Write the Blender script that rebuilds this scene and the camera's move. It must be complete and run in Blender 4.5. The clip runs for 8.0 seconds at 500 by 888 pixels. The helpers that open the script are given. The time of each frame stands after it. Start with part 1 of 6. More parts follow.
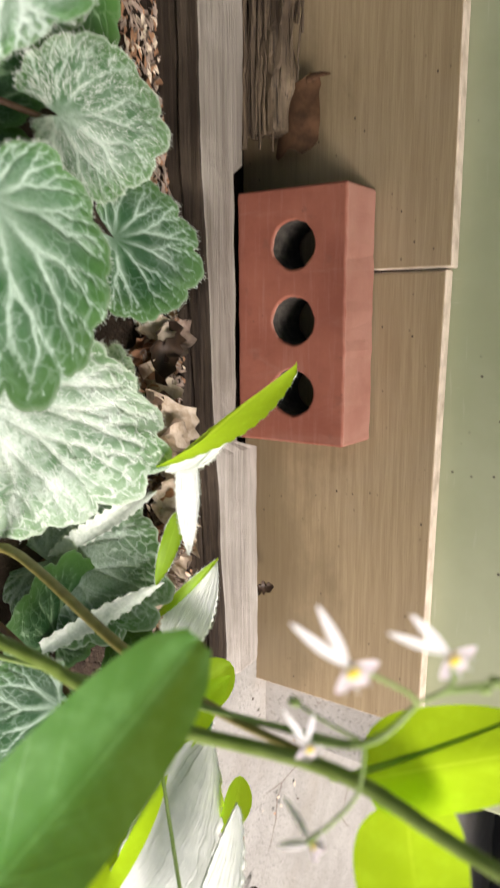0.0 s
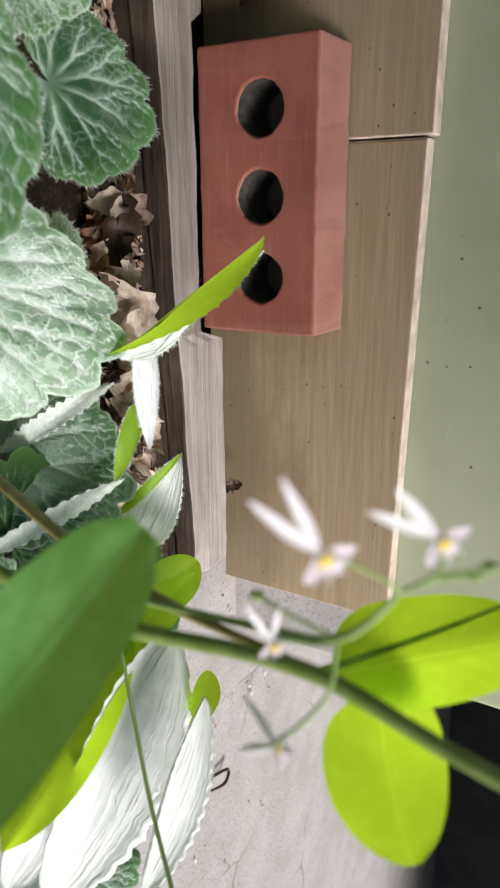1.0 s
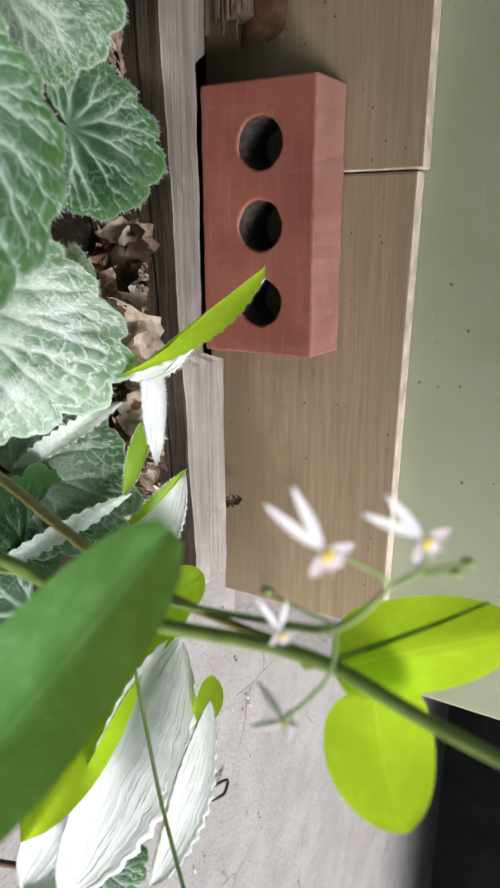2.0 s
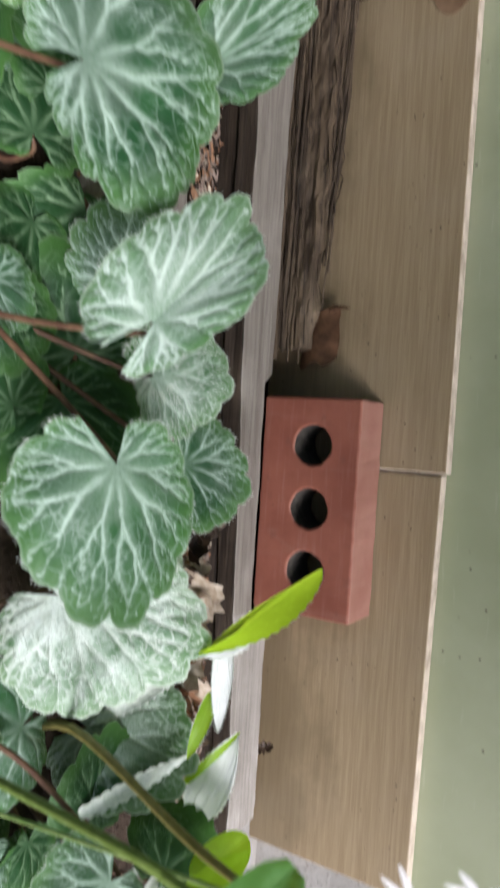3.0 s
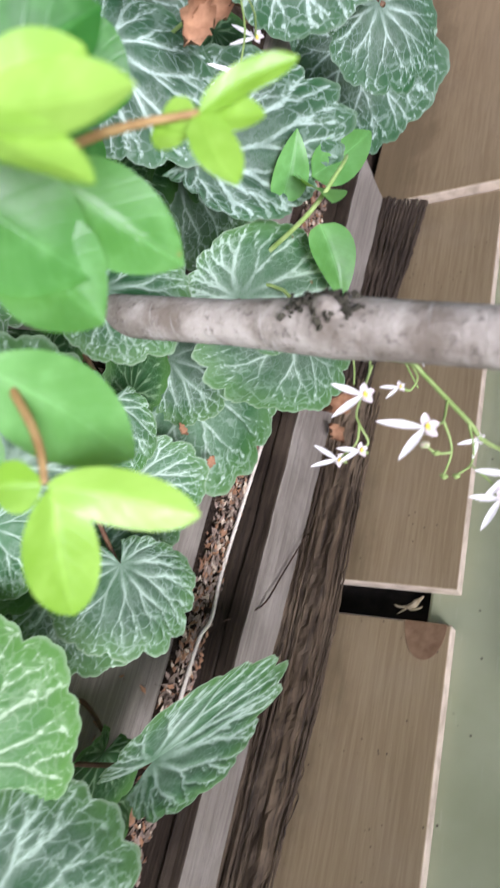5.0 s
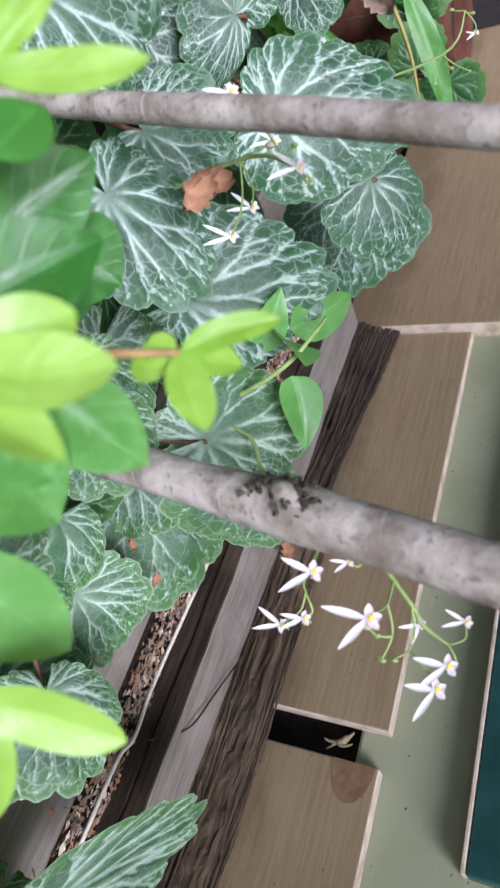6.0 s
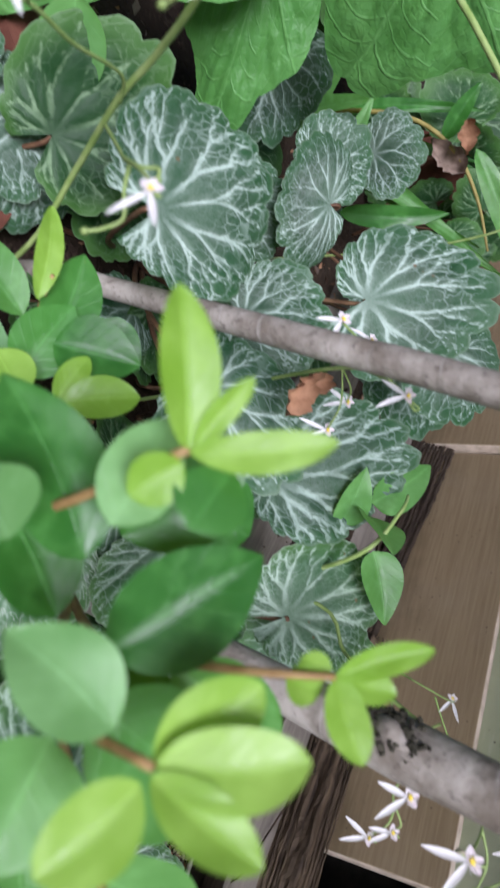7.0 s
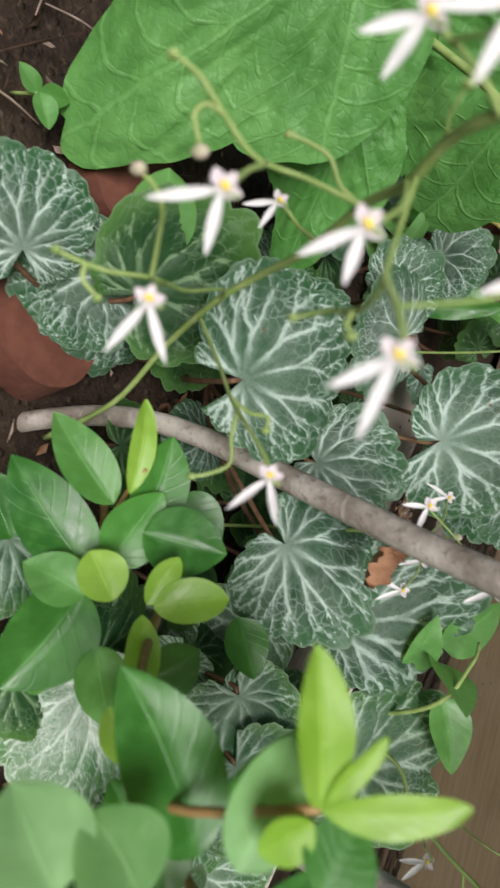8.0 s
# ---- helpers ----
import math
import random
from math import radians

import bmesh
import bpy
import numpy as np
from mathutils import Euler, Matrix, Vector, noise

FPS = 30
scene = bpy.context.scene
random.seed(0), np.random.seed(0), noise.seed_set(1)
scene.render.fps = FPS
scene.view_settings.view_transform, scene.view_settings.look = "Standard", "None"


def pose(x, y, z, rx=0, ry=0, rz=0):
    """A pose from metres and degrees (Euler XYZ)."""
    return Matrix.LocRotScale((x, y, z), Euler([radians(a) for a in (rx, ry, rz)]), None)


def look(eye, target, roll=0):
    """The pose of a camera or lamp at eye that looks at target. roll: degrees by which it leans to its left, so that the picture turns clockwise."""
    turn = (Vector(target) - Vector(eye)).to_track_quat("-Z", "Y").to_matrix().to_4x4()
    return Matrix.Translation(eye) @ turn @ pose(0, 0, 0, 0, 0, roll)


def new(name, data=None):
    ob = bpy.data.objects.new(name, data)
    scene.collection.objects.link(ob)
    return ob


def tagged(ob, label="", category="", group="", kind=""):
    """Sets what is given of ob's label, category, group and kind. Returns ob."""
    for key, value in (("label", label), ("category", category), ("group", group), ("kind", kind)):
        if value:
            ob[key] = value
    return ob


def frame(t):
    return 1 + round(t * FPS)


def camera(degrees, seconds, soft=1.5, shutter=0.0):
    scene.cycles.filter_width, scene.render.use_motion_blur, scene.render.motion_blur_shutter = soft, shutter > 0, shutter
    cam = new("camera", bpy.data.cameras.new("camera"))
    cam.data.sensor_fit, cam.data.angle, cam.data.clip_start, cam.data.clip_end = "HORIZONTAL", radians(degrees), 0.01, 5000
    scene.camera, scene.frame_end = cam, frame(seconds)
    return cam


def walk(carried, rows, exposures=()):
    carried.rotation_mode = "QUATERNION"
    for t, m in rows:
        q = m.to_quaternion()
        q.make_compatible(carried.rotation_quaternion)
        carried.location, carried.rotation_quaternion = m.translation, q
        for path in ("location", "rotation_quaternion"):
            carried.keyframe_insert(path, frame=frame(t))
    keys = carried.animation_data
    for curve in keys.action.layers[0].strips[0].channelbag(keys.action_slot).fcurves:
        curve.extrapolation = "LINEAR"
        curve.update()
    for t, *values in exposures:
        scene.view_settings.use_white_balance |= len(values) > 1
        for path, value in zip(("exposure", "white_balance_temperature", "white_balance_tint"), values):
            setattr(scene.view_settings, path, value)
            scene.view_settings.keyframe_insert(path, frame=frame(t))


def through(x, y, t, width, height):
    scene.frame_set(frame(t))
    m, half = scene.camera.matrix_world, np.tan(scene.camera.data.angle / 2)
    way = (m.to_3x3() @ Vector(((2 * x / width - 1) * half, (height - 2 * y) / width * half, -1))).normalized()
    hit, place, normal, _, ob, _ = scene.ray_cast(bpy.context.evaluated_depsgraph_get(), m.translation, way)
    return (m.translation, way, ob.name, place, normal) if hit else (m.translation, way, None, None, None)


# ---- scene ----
EXPOSURE = ((0.0, 1.48, 6550, 16), (1.0, 1.22, 6050, 16), (2.5, 1.20, 5900, 15), (3.5, 1.35, 5800, 17), (4.0, 1.55, 5800, 20), (5.0, 1.45, 5700, 20), (6.5, 1.05, 5500, 22), (7.5, 0.63, 6000, 16), (8.0, 0.6, 6300, 13))
cam = camera(40.7, 8.0, 2.0, 0.28)
cam.data.dof.use_dof, cam.data.dof.focus_distance, cam.data.dof.aperture_fstop = True, 0.50, 17.0
PATH = [
    (0, (0.041, -0.573, 0.165), (0.404, 1.095, -0.877), 96.2),
    (0.5, (0.056, -0.554, 0.157), (0.606, 1.101, -0.822), 98.5),
    (1, (0.058, -0.548, 0.154), (0.694, 1.103, -0.779), 99.9),
    (1.2, (0.059, -0.549, 0.153), (0.707, 1.106, -0.764), 100.0),
    (2.5, (0.024, -0.611, 0.166), (0.464, 1.092, -0.786), 97.7),
    (2.8, (-0.011, -0.645, 0.165), (0.219, 1.086, -0.810), 96.8),
    (3, (-0.032, -0.660, 0.163), (0.010, 1.072, -0.836), 94.4),
    (3.5, (-0.133, -0.682, 0.171), (-0.362, 1.038, -0.824), 95.0),
    (4, (-0.200, -0.687, 0.174), (-0.711, 0.956, -0.848), 92.7),
    (4.5, (-0.258, -0.691, 0.177), (-0.95, 0.848, -0.896), 89.0),
    (4.7, (-0.27, -0.696, 0.183), (-1.079, 0.792, -0.88), 87.1),
    (5, (-0.296, -0.694, 0.187), (-1.169, 0.779, -0.848), 88.8),
    (5.2, (-0.304, -0.698, 0.19), (-1.236, 0.76, -0.812), 90.2),
    (6.3, (-0.339, -0.73, 0.188), (-1.46, 0.644, -0.738), 93.1),
    (6.5, (-0.342, -0.739, 0.18), (-1.499, 0.596, -0.759), 92.8),
    (7, (-0.369, -0.788, 0.159), (-1.562, 0.457, -0.855), 92.4),
    (7.5, (-0.397, -0.829, 0.153), (-1.609, 0.374, -0.889), 92.4),
    (8, (-0.419, -0.859, 0.133), (-1.596, 0.329, -0.965), 93.6),
]
walk(cam, [(t, look(eye, target, roll)) for t, eye, target, roll in PATH], exposures=EXPOSURE)

# ---- light: an overcast garden, brighter from the open side ----
world = bpy.data.worlds.new("sky")
scene.world = world
world.use_nodes = True
wn = world.node_tree
sky = wn.nodes.new("ShaderNodeTexSky")
sky.sky_type, sky.sun_disc = "NISHITA", False
sky.sun_elevation, sky.sun_rotation = radians(52), radians(125)
sky.air_density, sky.dust_density, sky.ozone_density = 1.0, 4.0, 1.0
wn.links.new(sky.outputs[0], wn.nodes["Background"].inputs[0])
wn.nodes["Background"].inputs[1].default_value = 0.033
sun = new("sun", bpy.data.lights.new("sun", "SUN"))
sun.data.energy, sun.data.angle, sun.data.color = 3.4, radians(26), (1.0, 0.96, 0.90)
sun.matrix_world = look((1.00, -0.80, 1.25), (0, 0, 0))


# ---- materials ----
class Nodes:
    """A small wrapper to write node trees in a few words."""

    def __init__(self, name, rough=0.6, spec=0.4):
        self.mat = bpy.data.materials.new(name)
        self.mat.use_nodes = True
        self.tree = self.mat.node_tree
        self.bsdf = self.tree.nodes["Principled BSDF"]
        self.bsdf.inputs["Roughness"].default_value = rough
        self.bsdf.inputs["Specular IOR Level"].default_value = spec
        self.out = self.tree.nodes["Material Output"]

    def add(self, kind, **values):
        n = self.tree.nodes.new("ShaderNode" + kind)
        for k, v in values.items():
            setattr(n, k, v)
        return n

    def put(self, socket, value):
        if isinstance(value, bpy.types.NodeSocket):
            self.tree.links.new(value, socket)
        elif isinstance(value, (tuple, list)) and len(value) == 3 and socket.type == "RGBA":
            socket.default_value = (*value, 1)
        else:
            socket.default_value = value

    def coord(self, scale=(1, 1, 1), kind="Object", turn=(0, 0, 0)):
        c = self.add("TexCoord")
        m = self.add("Mapping")
        self.put(m.inputs[0], c.outputs[kind])
        m.inputs["Scale"].default_value = scale
        m.inputs["Rotation"].default_value = turn
        return m.outputs[0]

    def noise(self, vec, scale, detail=4.0, rough=0.55, warp=0.0):
        n = self.add("TexNoise")
        self.put(n.inputs["Vector"], vec)
        n.inputs["Scale"].default_value, n.inputs["Detail"].default_value = scale, detail
        n.inputs["Roughness"].default_value, n.inputs["Distortion"].default_value = rough, warp
        return n.outputs[0]

    def cells(self, vec, scale, feature="F1", dims="3D"):
        n = self.add("TexVoronoi", feature=feature, voronoi_dimensions=dims)
        self.put(n.inputs["Vector"], vec)
        n.inputs["Scale"].default_value = scale
        return n.outputs["Distance"]

    def math(self, op, a, b=0.0, c=0.0, clamp=False):
        n = self.add("Math", operation=op, use_clamp=clamp)
        for i, v in enumerate((a, b, c)):
            self.put(n.inputs[i], v)
        return n.outputs[0]

    def ramp(self, value, low, high, a=0.0, b=1.0):
        n = self.add("MapRange", interpolation_type="SMOOTHSTEP")
        for i, v in enumerate((value, low, high, a, b)):
            self.put(n.inputs[i], v)
        return n.outputs[0]

    def mix(self, f, a, b, blend="MIX"):
        n = self.add("Mix", data_type="RGBA", blend_type=blend)
        self.put(n.inputs[0], f)
        self.put(n.inputs[6], a)
        self.put(n.inputs[7], b)
        return n.outputs[2]

    def rand(self):
        return self.add("ObjectInfo").outputs["Random"]

    def colour(self, c):
        self.put(self.bsdf.inputs["Base Color"], c)
        return self

    def rough(self, r):
        self.put(self.bsdf.inputs["Roughness"], r)
        return self

    def bump(self, height, strength=0.3, distance=0.002):
        n = self.add("Bump")
        n.inputs["Strength"].default_value, n.inputs["Distance"].default_value = strength, distance
        self.put(n.inputs["Height"], height)
        self.put(self.bsdf.inputs["Normal"], n.outputs[0])
        return self

    def glow_through(self, colour, amount):
        """Light that passes through a thin leaf or petal."""
        t = self.add("BsdfTranslucent")
        self.put(t.inputs[0], colour)
        m = self.add("MixShader")
        m.inputs[0].default_value = amount
        self.tree.links.new(self.bsdf.outputs[0], m.inputs[1])
        self.tree.links.new(t.outputs[0], m.inputs[2])
        self.tree.links.new(m.outputs[0], self.out.inputs[0])
        return self


def tile_material():
    n = Nodes("wood_look_tile", 0.42, 0.4)
    v = n.coord((1.0, 1.0, 26.0))
    v2 = n.coord((3.0, 1.0, 150.0))
    grain = n.noise(v, 8.0, 6, 0.65, 0.4)
    fine = n.noise(v2, 9.0, 4, 0.6)
    dirt = n.noise(n.coord(), 9.0, 6, 0.6)
    specks = n.ramp(n.cells(n.coord((1.0, 1.0, 1.4)), 95.0), 0.07, 0.15, 1, 0)
    gate = n.ramp(n.noise(n.coord(), 16.0, 2), 0.50, 0.62)
    c = n.mix(n.ramp(grain, 0.3, 0.7), (0.240, 0.172, 0.098), (0.318, 0.238, 0.141))
    c = n.mix(n.ramp(fine, 0.45, 0.75, 0, 0.28), c, (0.125, 0.087, 0.052))
    c = n.mix(n.ramp(dirt, 0.45, 0.75, 0, 0.30), c, (0.33, 0.26, 0.175))
    c = n.mix(n.math("MULTIPLY", specks, gate), c, (0.055, 0.035, 0.022))
    place = n.add("SeparateXYZ")
    n.put(place.inputs[0], n.coord())
    rise = n.math("ADD", place.outputs[2], n.math("MULTIPLY", n.math("SUBTRACT", n.noise(n.coord((0.6, 1.0, 1.0)), 13.0, 6, 0.65), 0.5), 0.21))
    # blotched mud at the foot, doubling as painted shade low on the tiles
    c = n.mix(n.ramp(rise, -0.155, -0.085, 0.48, 0.0), c, (0.085, 0.060, 0.030))
    n.colour(c).bump(fine, 0.25, 0.0006)
    n.rough(n.ramp(dirt, 0.3, 0.7, 0.36, 0.55))
    return n.mat


def tile_edge_material():
    n = Nodes("raw_tile_edge", 0.7, 0.3)
    d = n.noise(n.coord(), 45.0, 5)
    n.colour(n.mix(n.ramp(d, 0.35, 0.75), (0.62, 0.52, 0.42), (0.36, 0.29, 0.22))).bump(d, 0.2, 0.0008)
    return n.mat


def wall_material():
    n = Nodes("green_painted_render", 0.55, 0.3)
    cloud = n.noise(n.coord(), 5.0, 5, 0.6)
    fine = n.noise(n.coord(), 90.0, 4)
    scuff = n.ramp(n.noise(n.coord((3, 1, 30)), 6.0, 3, 0.5), 0.63, 0.75)
    spots = n.ramp(n.cells(n.coord(), 58.0), 0.05, 0.10, 1, 0)
    scratch = n.ramp(n.noise(n.coord((90, 1, 4)), 2.2, 4, 0.6, 0.8), 0.70, 0.76)
    gate = n.ramp(n.noise(n.coord(), 20.0, 1), 0.50, 0.60)
    c = n.mix(n.ramp(cloud, 0.3, 0.7), (0.262, 0.282, 0.170), (0.325, 0.342, 0.226))
    c = n.mix(n.math("MULTIPLY", scuff, 0.25), c, (0.42, 0.42, 0.33))
    c = n.mix(n.math("MULTIPLY", spots, gate), c, (0.09, 0.08, 0.055))
    c = n.mix(n.math("MULTIPLY", scratch, 0.30), c, (0.50, 0.50, 0.42))
    n.colour(c).bump(fine, 0.12, 0.0008)
    return n.mat


def brick_material():
    n = Nodes("red_fired_clay", 0.8, 0.25)
    cloud = n.noise(n.coord(), 14.0, 5, 0.6)
    fine = n.noise(n.coord(), 160.0, 4)
    drag = n.noise(n.coord((1, 1, 12)), 16.0, 4)
    c = n.mix(n.ramp(cloud, 0.3, 0.72), (0.205, 0.064, 0.040), (0.280, 0.098, 0.063))
    c = n.mix(n.ramp(drag, 0.5, 0.75, 0, 0.25), c, (0.36, 0.19, 0.15))
    c = n.mix(n.math("MULTIPLY", n.ramp(n.cells(n.coord(), 150.0), 0.06, 0.20, 0.6, 0), n.ramp(n.noise(n.coord(), 30.0, 2), 0.52, 0.62)), c, (0.12, 0.05, 0.035))
    smear = n.ramp(n.noise(n.coord((9, 1, 2)), 5.0, 5, 0.6, 1.2), 0.55, 0.75, 0.0, 0.45)
    c = n.mix(smear, c, (0.27, 0.135, 0.100))
    c = n.mix(n.ramp(n.noise(n.coord(), 60.0, 3), 0.62, 0.74, 0.0, 0.5), c, (0.17, 0.065, 0.045))
    # faces that look up are mixed paler, painting in the overhead light
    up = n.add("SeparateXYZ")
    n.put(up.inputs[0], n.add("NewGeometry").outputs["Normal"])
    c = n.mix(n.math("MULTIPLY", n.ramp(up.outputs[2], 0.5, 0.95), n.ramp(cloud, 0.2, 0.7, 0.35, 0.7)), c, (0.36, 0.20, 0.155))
    n.colour(c).bump(fine, 0.35, 0.0012)
    return n.mat


def timber_material(name, dark, light, streak, rough=0.75, grain=60.0, crack=0.55):
    n = Nodes(name, rough, 0.3)
    g = n.noise(n.coord((1.5, grain, grain)), 3.0, 6, 0.65, 0.12)
    f = n.noise(n.coord((6, 260, 260)), 2.0, 4, 0.6)
    cloud = n.noise(n.coord(), 12.0, 5)
    c = n.mix(n.ramp(g, 0.3, 0.72), dark, light)
    c = n.mix(n.ramp(cloud, 0.45, 0.75, 0, 0.7), c, streak)
    c = n.mix(n.ramp(f, 0.52, 0.68, 0, crack), c, tuple(0.35 * k for k in dark))
    n.colour(c).bump(n.math("ADD", g, n.math("MULTIPLY", f, 0.6)), 0.6, 0.002)
    return n.mat


def ground_material(name, a, b, c3, scale, pebbles, cracked=0.0, relief=0.7):
    n = Nodes(name, 0.9, 0.2)
    big = n.noise(n.coord(), scale, 8, 0.65)
    fine = n.noise(n.coord(), scale * 14, 5, 0.7)
    grit = n.ramp(n.cells(n.coord(), pebbles), 0.15, 0.4, 1, 0)
    c = n.mix(n.ramp(big, 0.3, 0.7), a, b)
    c = n.mix(n.ramp(fine, 0.5, 0.75, 0, 0.8), c, c3)
    c = n.mix(n.math("MULTIPLY", grit, 0.25), c, tuple(0.4 * k for k in a))
    if cracked:
        bend = n.add("VectorMath", operation="ADD")
        n.put(bend.inputs[0], n.coord())
        wander = n.add("TexNoise")
        wander.inputs["Scale"].default_value, wander.inputs["Detail"].default_value = 16.0, 5.0
        shift = n.add("VectorMath", operation="SCALE")
        n.put(shift.inputs[0], wander.outputs["Color"])
        shift.inputs["Scale"].default_value = 0.10
        n.put(bend.inputs[1], shift.outputs[0])
        crack = n.math("MULTIPLY", n.ramp(n.cells(bend.outputs[0], 6.5, "DISTANCE_TO_EDGE"), 0.002, 0.010, 1, 0), n.ramp(n.noise(n.coord(), 5.0, 3), 0.48, 0.58))
        c = n.mix(n.math("MULTIPLY", crack, cracked), c, (0.12, 0.085, 0.065))
        stain = n.ramp(n.noise(n.coord(), 4.0, 5, 0.65), 0.5, 0.7, 0.0, 0.4)
        c = n.mix(stain, c, (0.25, 0.215, 0.175))
    n.colour(c).bump(n.math("ADD", fine, n.math("MULTIPLY", grit, 0.5)), relief, 0.004)
    return n.mat


def saxifrage_material(name, deep, mid, pale, fuzz, through=0.22, relief=0.38, gloss=0.5, margin=0.30, silvering=0.6, tint=(0.25, 0.45, 0.06), lacing=0.6, fresh=(0.085, 0.200, 0.040)):
    """Marbled leaf: silver veins fork on their way out (the mesh carries how far each spot is from its vein), with milky bands along them and a fine lace between."""
    n = Nodes(name, gloss, 0.25)
    s = n.add("SeparateXYZ")
    n.put(s.inputs[0], n.add("UVMap").outputs[0])
    rnd = n.rand()
    a, r = s.outputs[0], s.outputs[1]
    obj = n.coord()
    vein = n.add("Attribute", attribute_name="vein").outputs["Fac"]
    fine = n.noise(obj, 420.0, 4, 0.65)
    wav = n.noise(obj, 110.0, 4, 0.6)
    big = n.noise(obj, 24.0, 4, 0.6)
    ragged = n.math("ADD", n.math("MULTIPLY", n.math("SUBTRACT", fine, 0.5), 1.1), n.math("MULTIPLY", n.math("SUBTRACT", wav, 0.5), 2.6))
    d = n.math("ADD", vein, ragged)
    line = n.math("MULTIPLY", n.ramp(d, 0.20, 1.25, 1, 0), n.math("MULTIPLY", n.ramp(wav, 0.30, 0.55, 0.50, 1.0), n.ramp(big, 0.30, 0.56, 0.45, 1.0)))
    halo = n.math("MULTIPLY", n.ramp(d, 0.7, 3.4, 1, 0), n.ramp(big, 0.34, 0.62, 0.15, 1.0))
    halo = n.math("MULTIPLY", halo, n.ramp(r, 0.70, 1.0, 1.0, 0.25))
    # fine pale lace between the veins
    net = n.add("CombineXYZ")
    n.put(net.inputs[0], n.math("MULTIPLY", n.math("ADD", a, n.math("MULTIPLY", n.math("SUBTRACT", wav, 0.5), 0.05)), 34.0))
    n.put(net.inputs[1], n.math("MULTIPLY", n.math("ADD", r, n.math("MULTIPLY", n.math("SUBTRACT", wav, 0.5), 0.10)), 9.0))
    n.put(net.inputs[2], n.math("MULTIPLY", rnd, 40.0))
    seam = n.ramp(n.cells(net.outputs[0], 1.0, "DISTANCE_TO_EDGE"), 0.0, 0.11, 1, 0)
    lace = n.math("MULTIPLY", n.math("MULTIPLY", seam, n.ramp(big, 0.32, 0.62, 0.10, 1.0)), n.math("MULTIPLY", n.ramp(r, 0.25, 0.6), n.ramp(r, 0.85, 1.0, 1.0, 0.6)))
    cloud = n.noise(obj, 16.0, 4)
    c = n.mix(n.ramp(n.math("ADD", n.math("MULTIPLY", cloud, 0.75), n.math("MULTIPLY", rnd, 0.25)), 0.35, 0.68), deep, mid)
    c = n.mix(n.ramp(r, 0.62, 1.0, 0.0, 0.55), c, fresh)
    c = n.mix(n.ramp(fine, 0.58, 0.78, 0.0, 0.15), c, n.mix(0.3, mid, pale))
    c = n.mix(n.math("MULTIPLY", halo, silvering), c, n.mix(0.42, mid, pale))
    c = n.mix(n.math("MULTIPLY", lace, lacing), c, n.mix(0.7, mid, pale))
    c = n.mix(n.math("MULTIPLY", n.math("MULTIPLY", line, n.ramp(rnd, 0.0, 1.0, 0.70, 0.95)), n.ramp(r, 0.03, 0.38, 0.10, 1.0)), c, pale)
    wool = n.noise(n.coord((1.0, 1.0, 2.5)), 260.0, 4, 0.7, 1.5)
    bloom = n.math("MULTIPLY", n.ramp(n.noise(obj, 15.0, 4, 0.6, 0.5), 0.34, 0.56), n.ramp(wool, 0.30, 0.62, 0.35, 1.0))
    bloom = n.math("MULTIPLY", bloom, n.ramp(r, 0.35, 0.95, 1.0, 0.30))
    c = n.mix(n.math("MULTIPLY", bloom, fuzz, clamp=True), c, (0.72, 0.79, 0.73))
    c = n.mix(n.math("MULTIPLY", n.ramp(r, 0.965, 1.0), margin), c, (0.52, 0.60, 0.48))
    spots = n.math("MULTIPLY", n.ramp(n.cells(obj, 75.0), 0.06, 0.14, 1, 0), n.ramp(n.noise(obj, 21.0, 2), 0.62, 0.70))
    c = n.mix(n.math("MULTIPLY", spots, 0.75), c, (0.17, 0.075, 0.035))
    n.colour(c)
    n.bump(n.math("SUBTRACT", n.math("ADD", n.math("MULTIPLY", fine, 0.4), n.math("MULTIPLY", wav, 0.5)), n.math("ADD", n.math("MULTIPLY", line, 0.5), n.math("MULTIPLY", lace, 0.35))), relief, 0.0016)
    n.glow_through(n.mix(0.5, c, tint), through)
    return n.mat


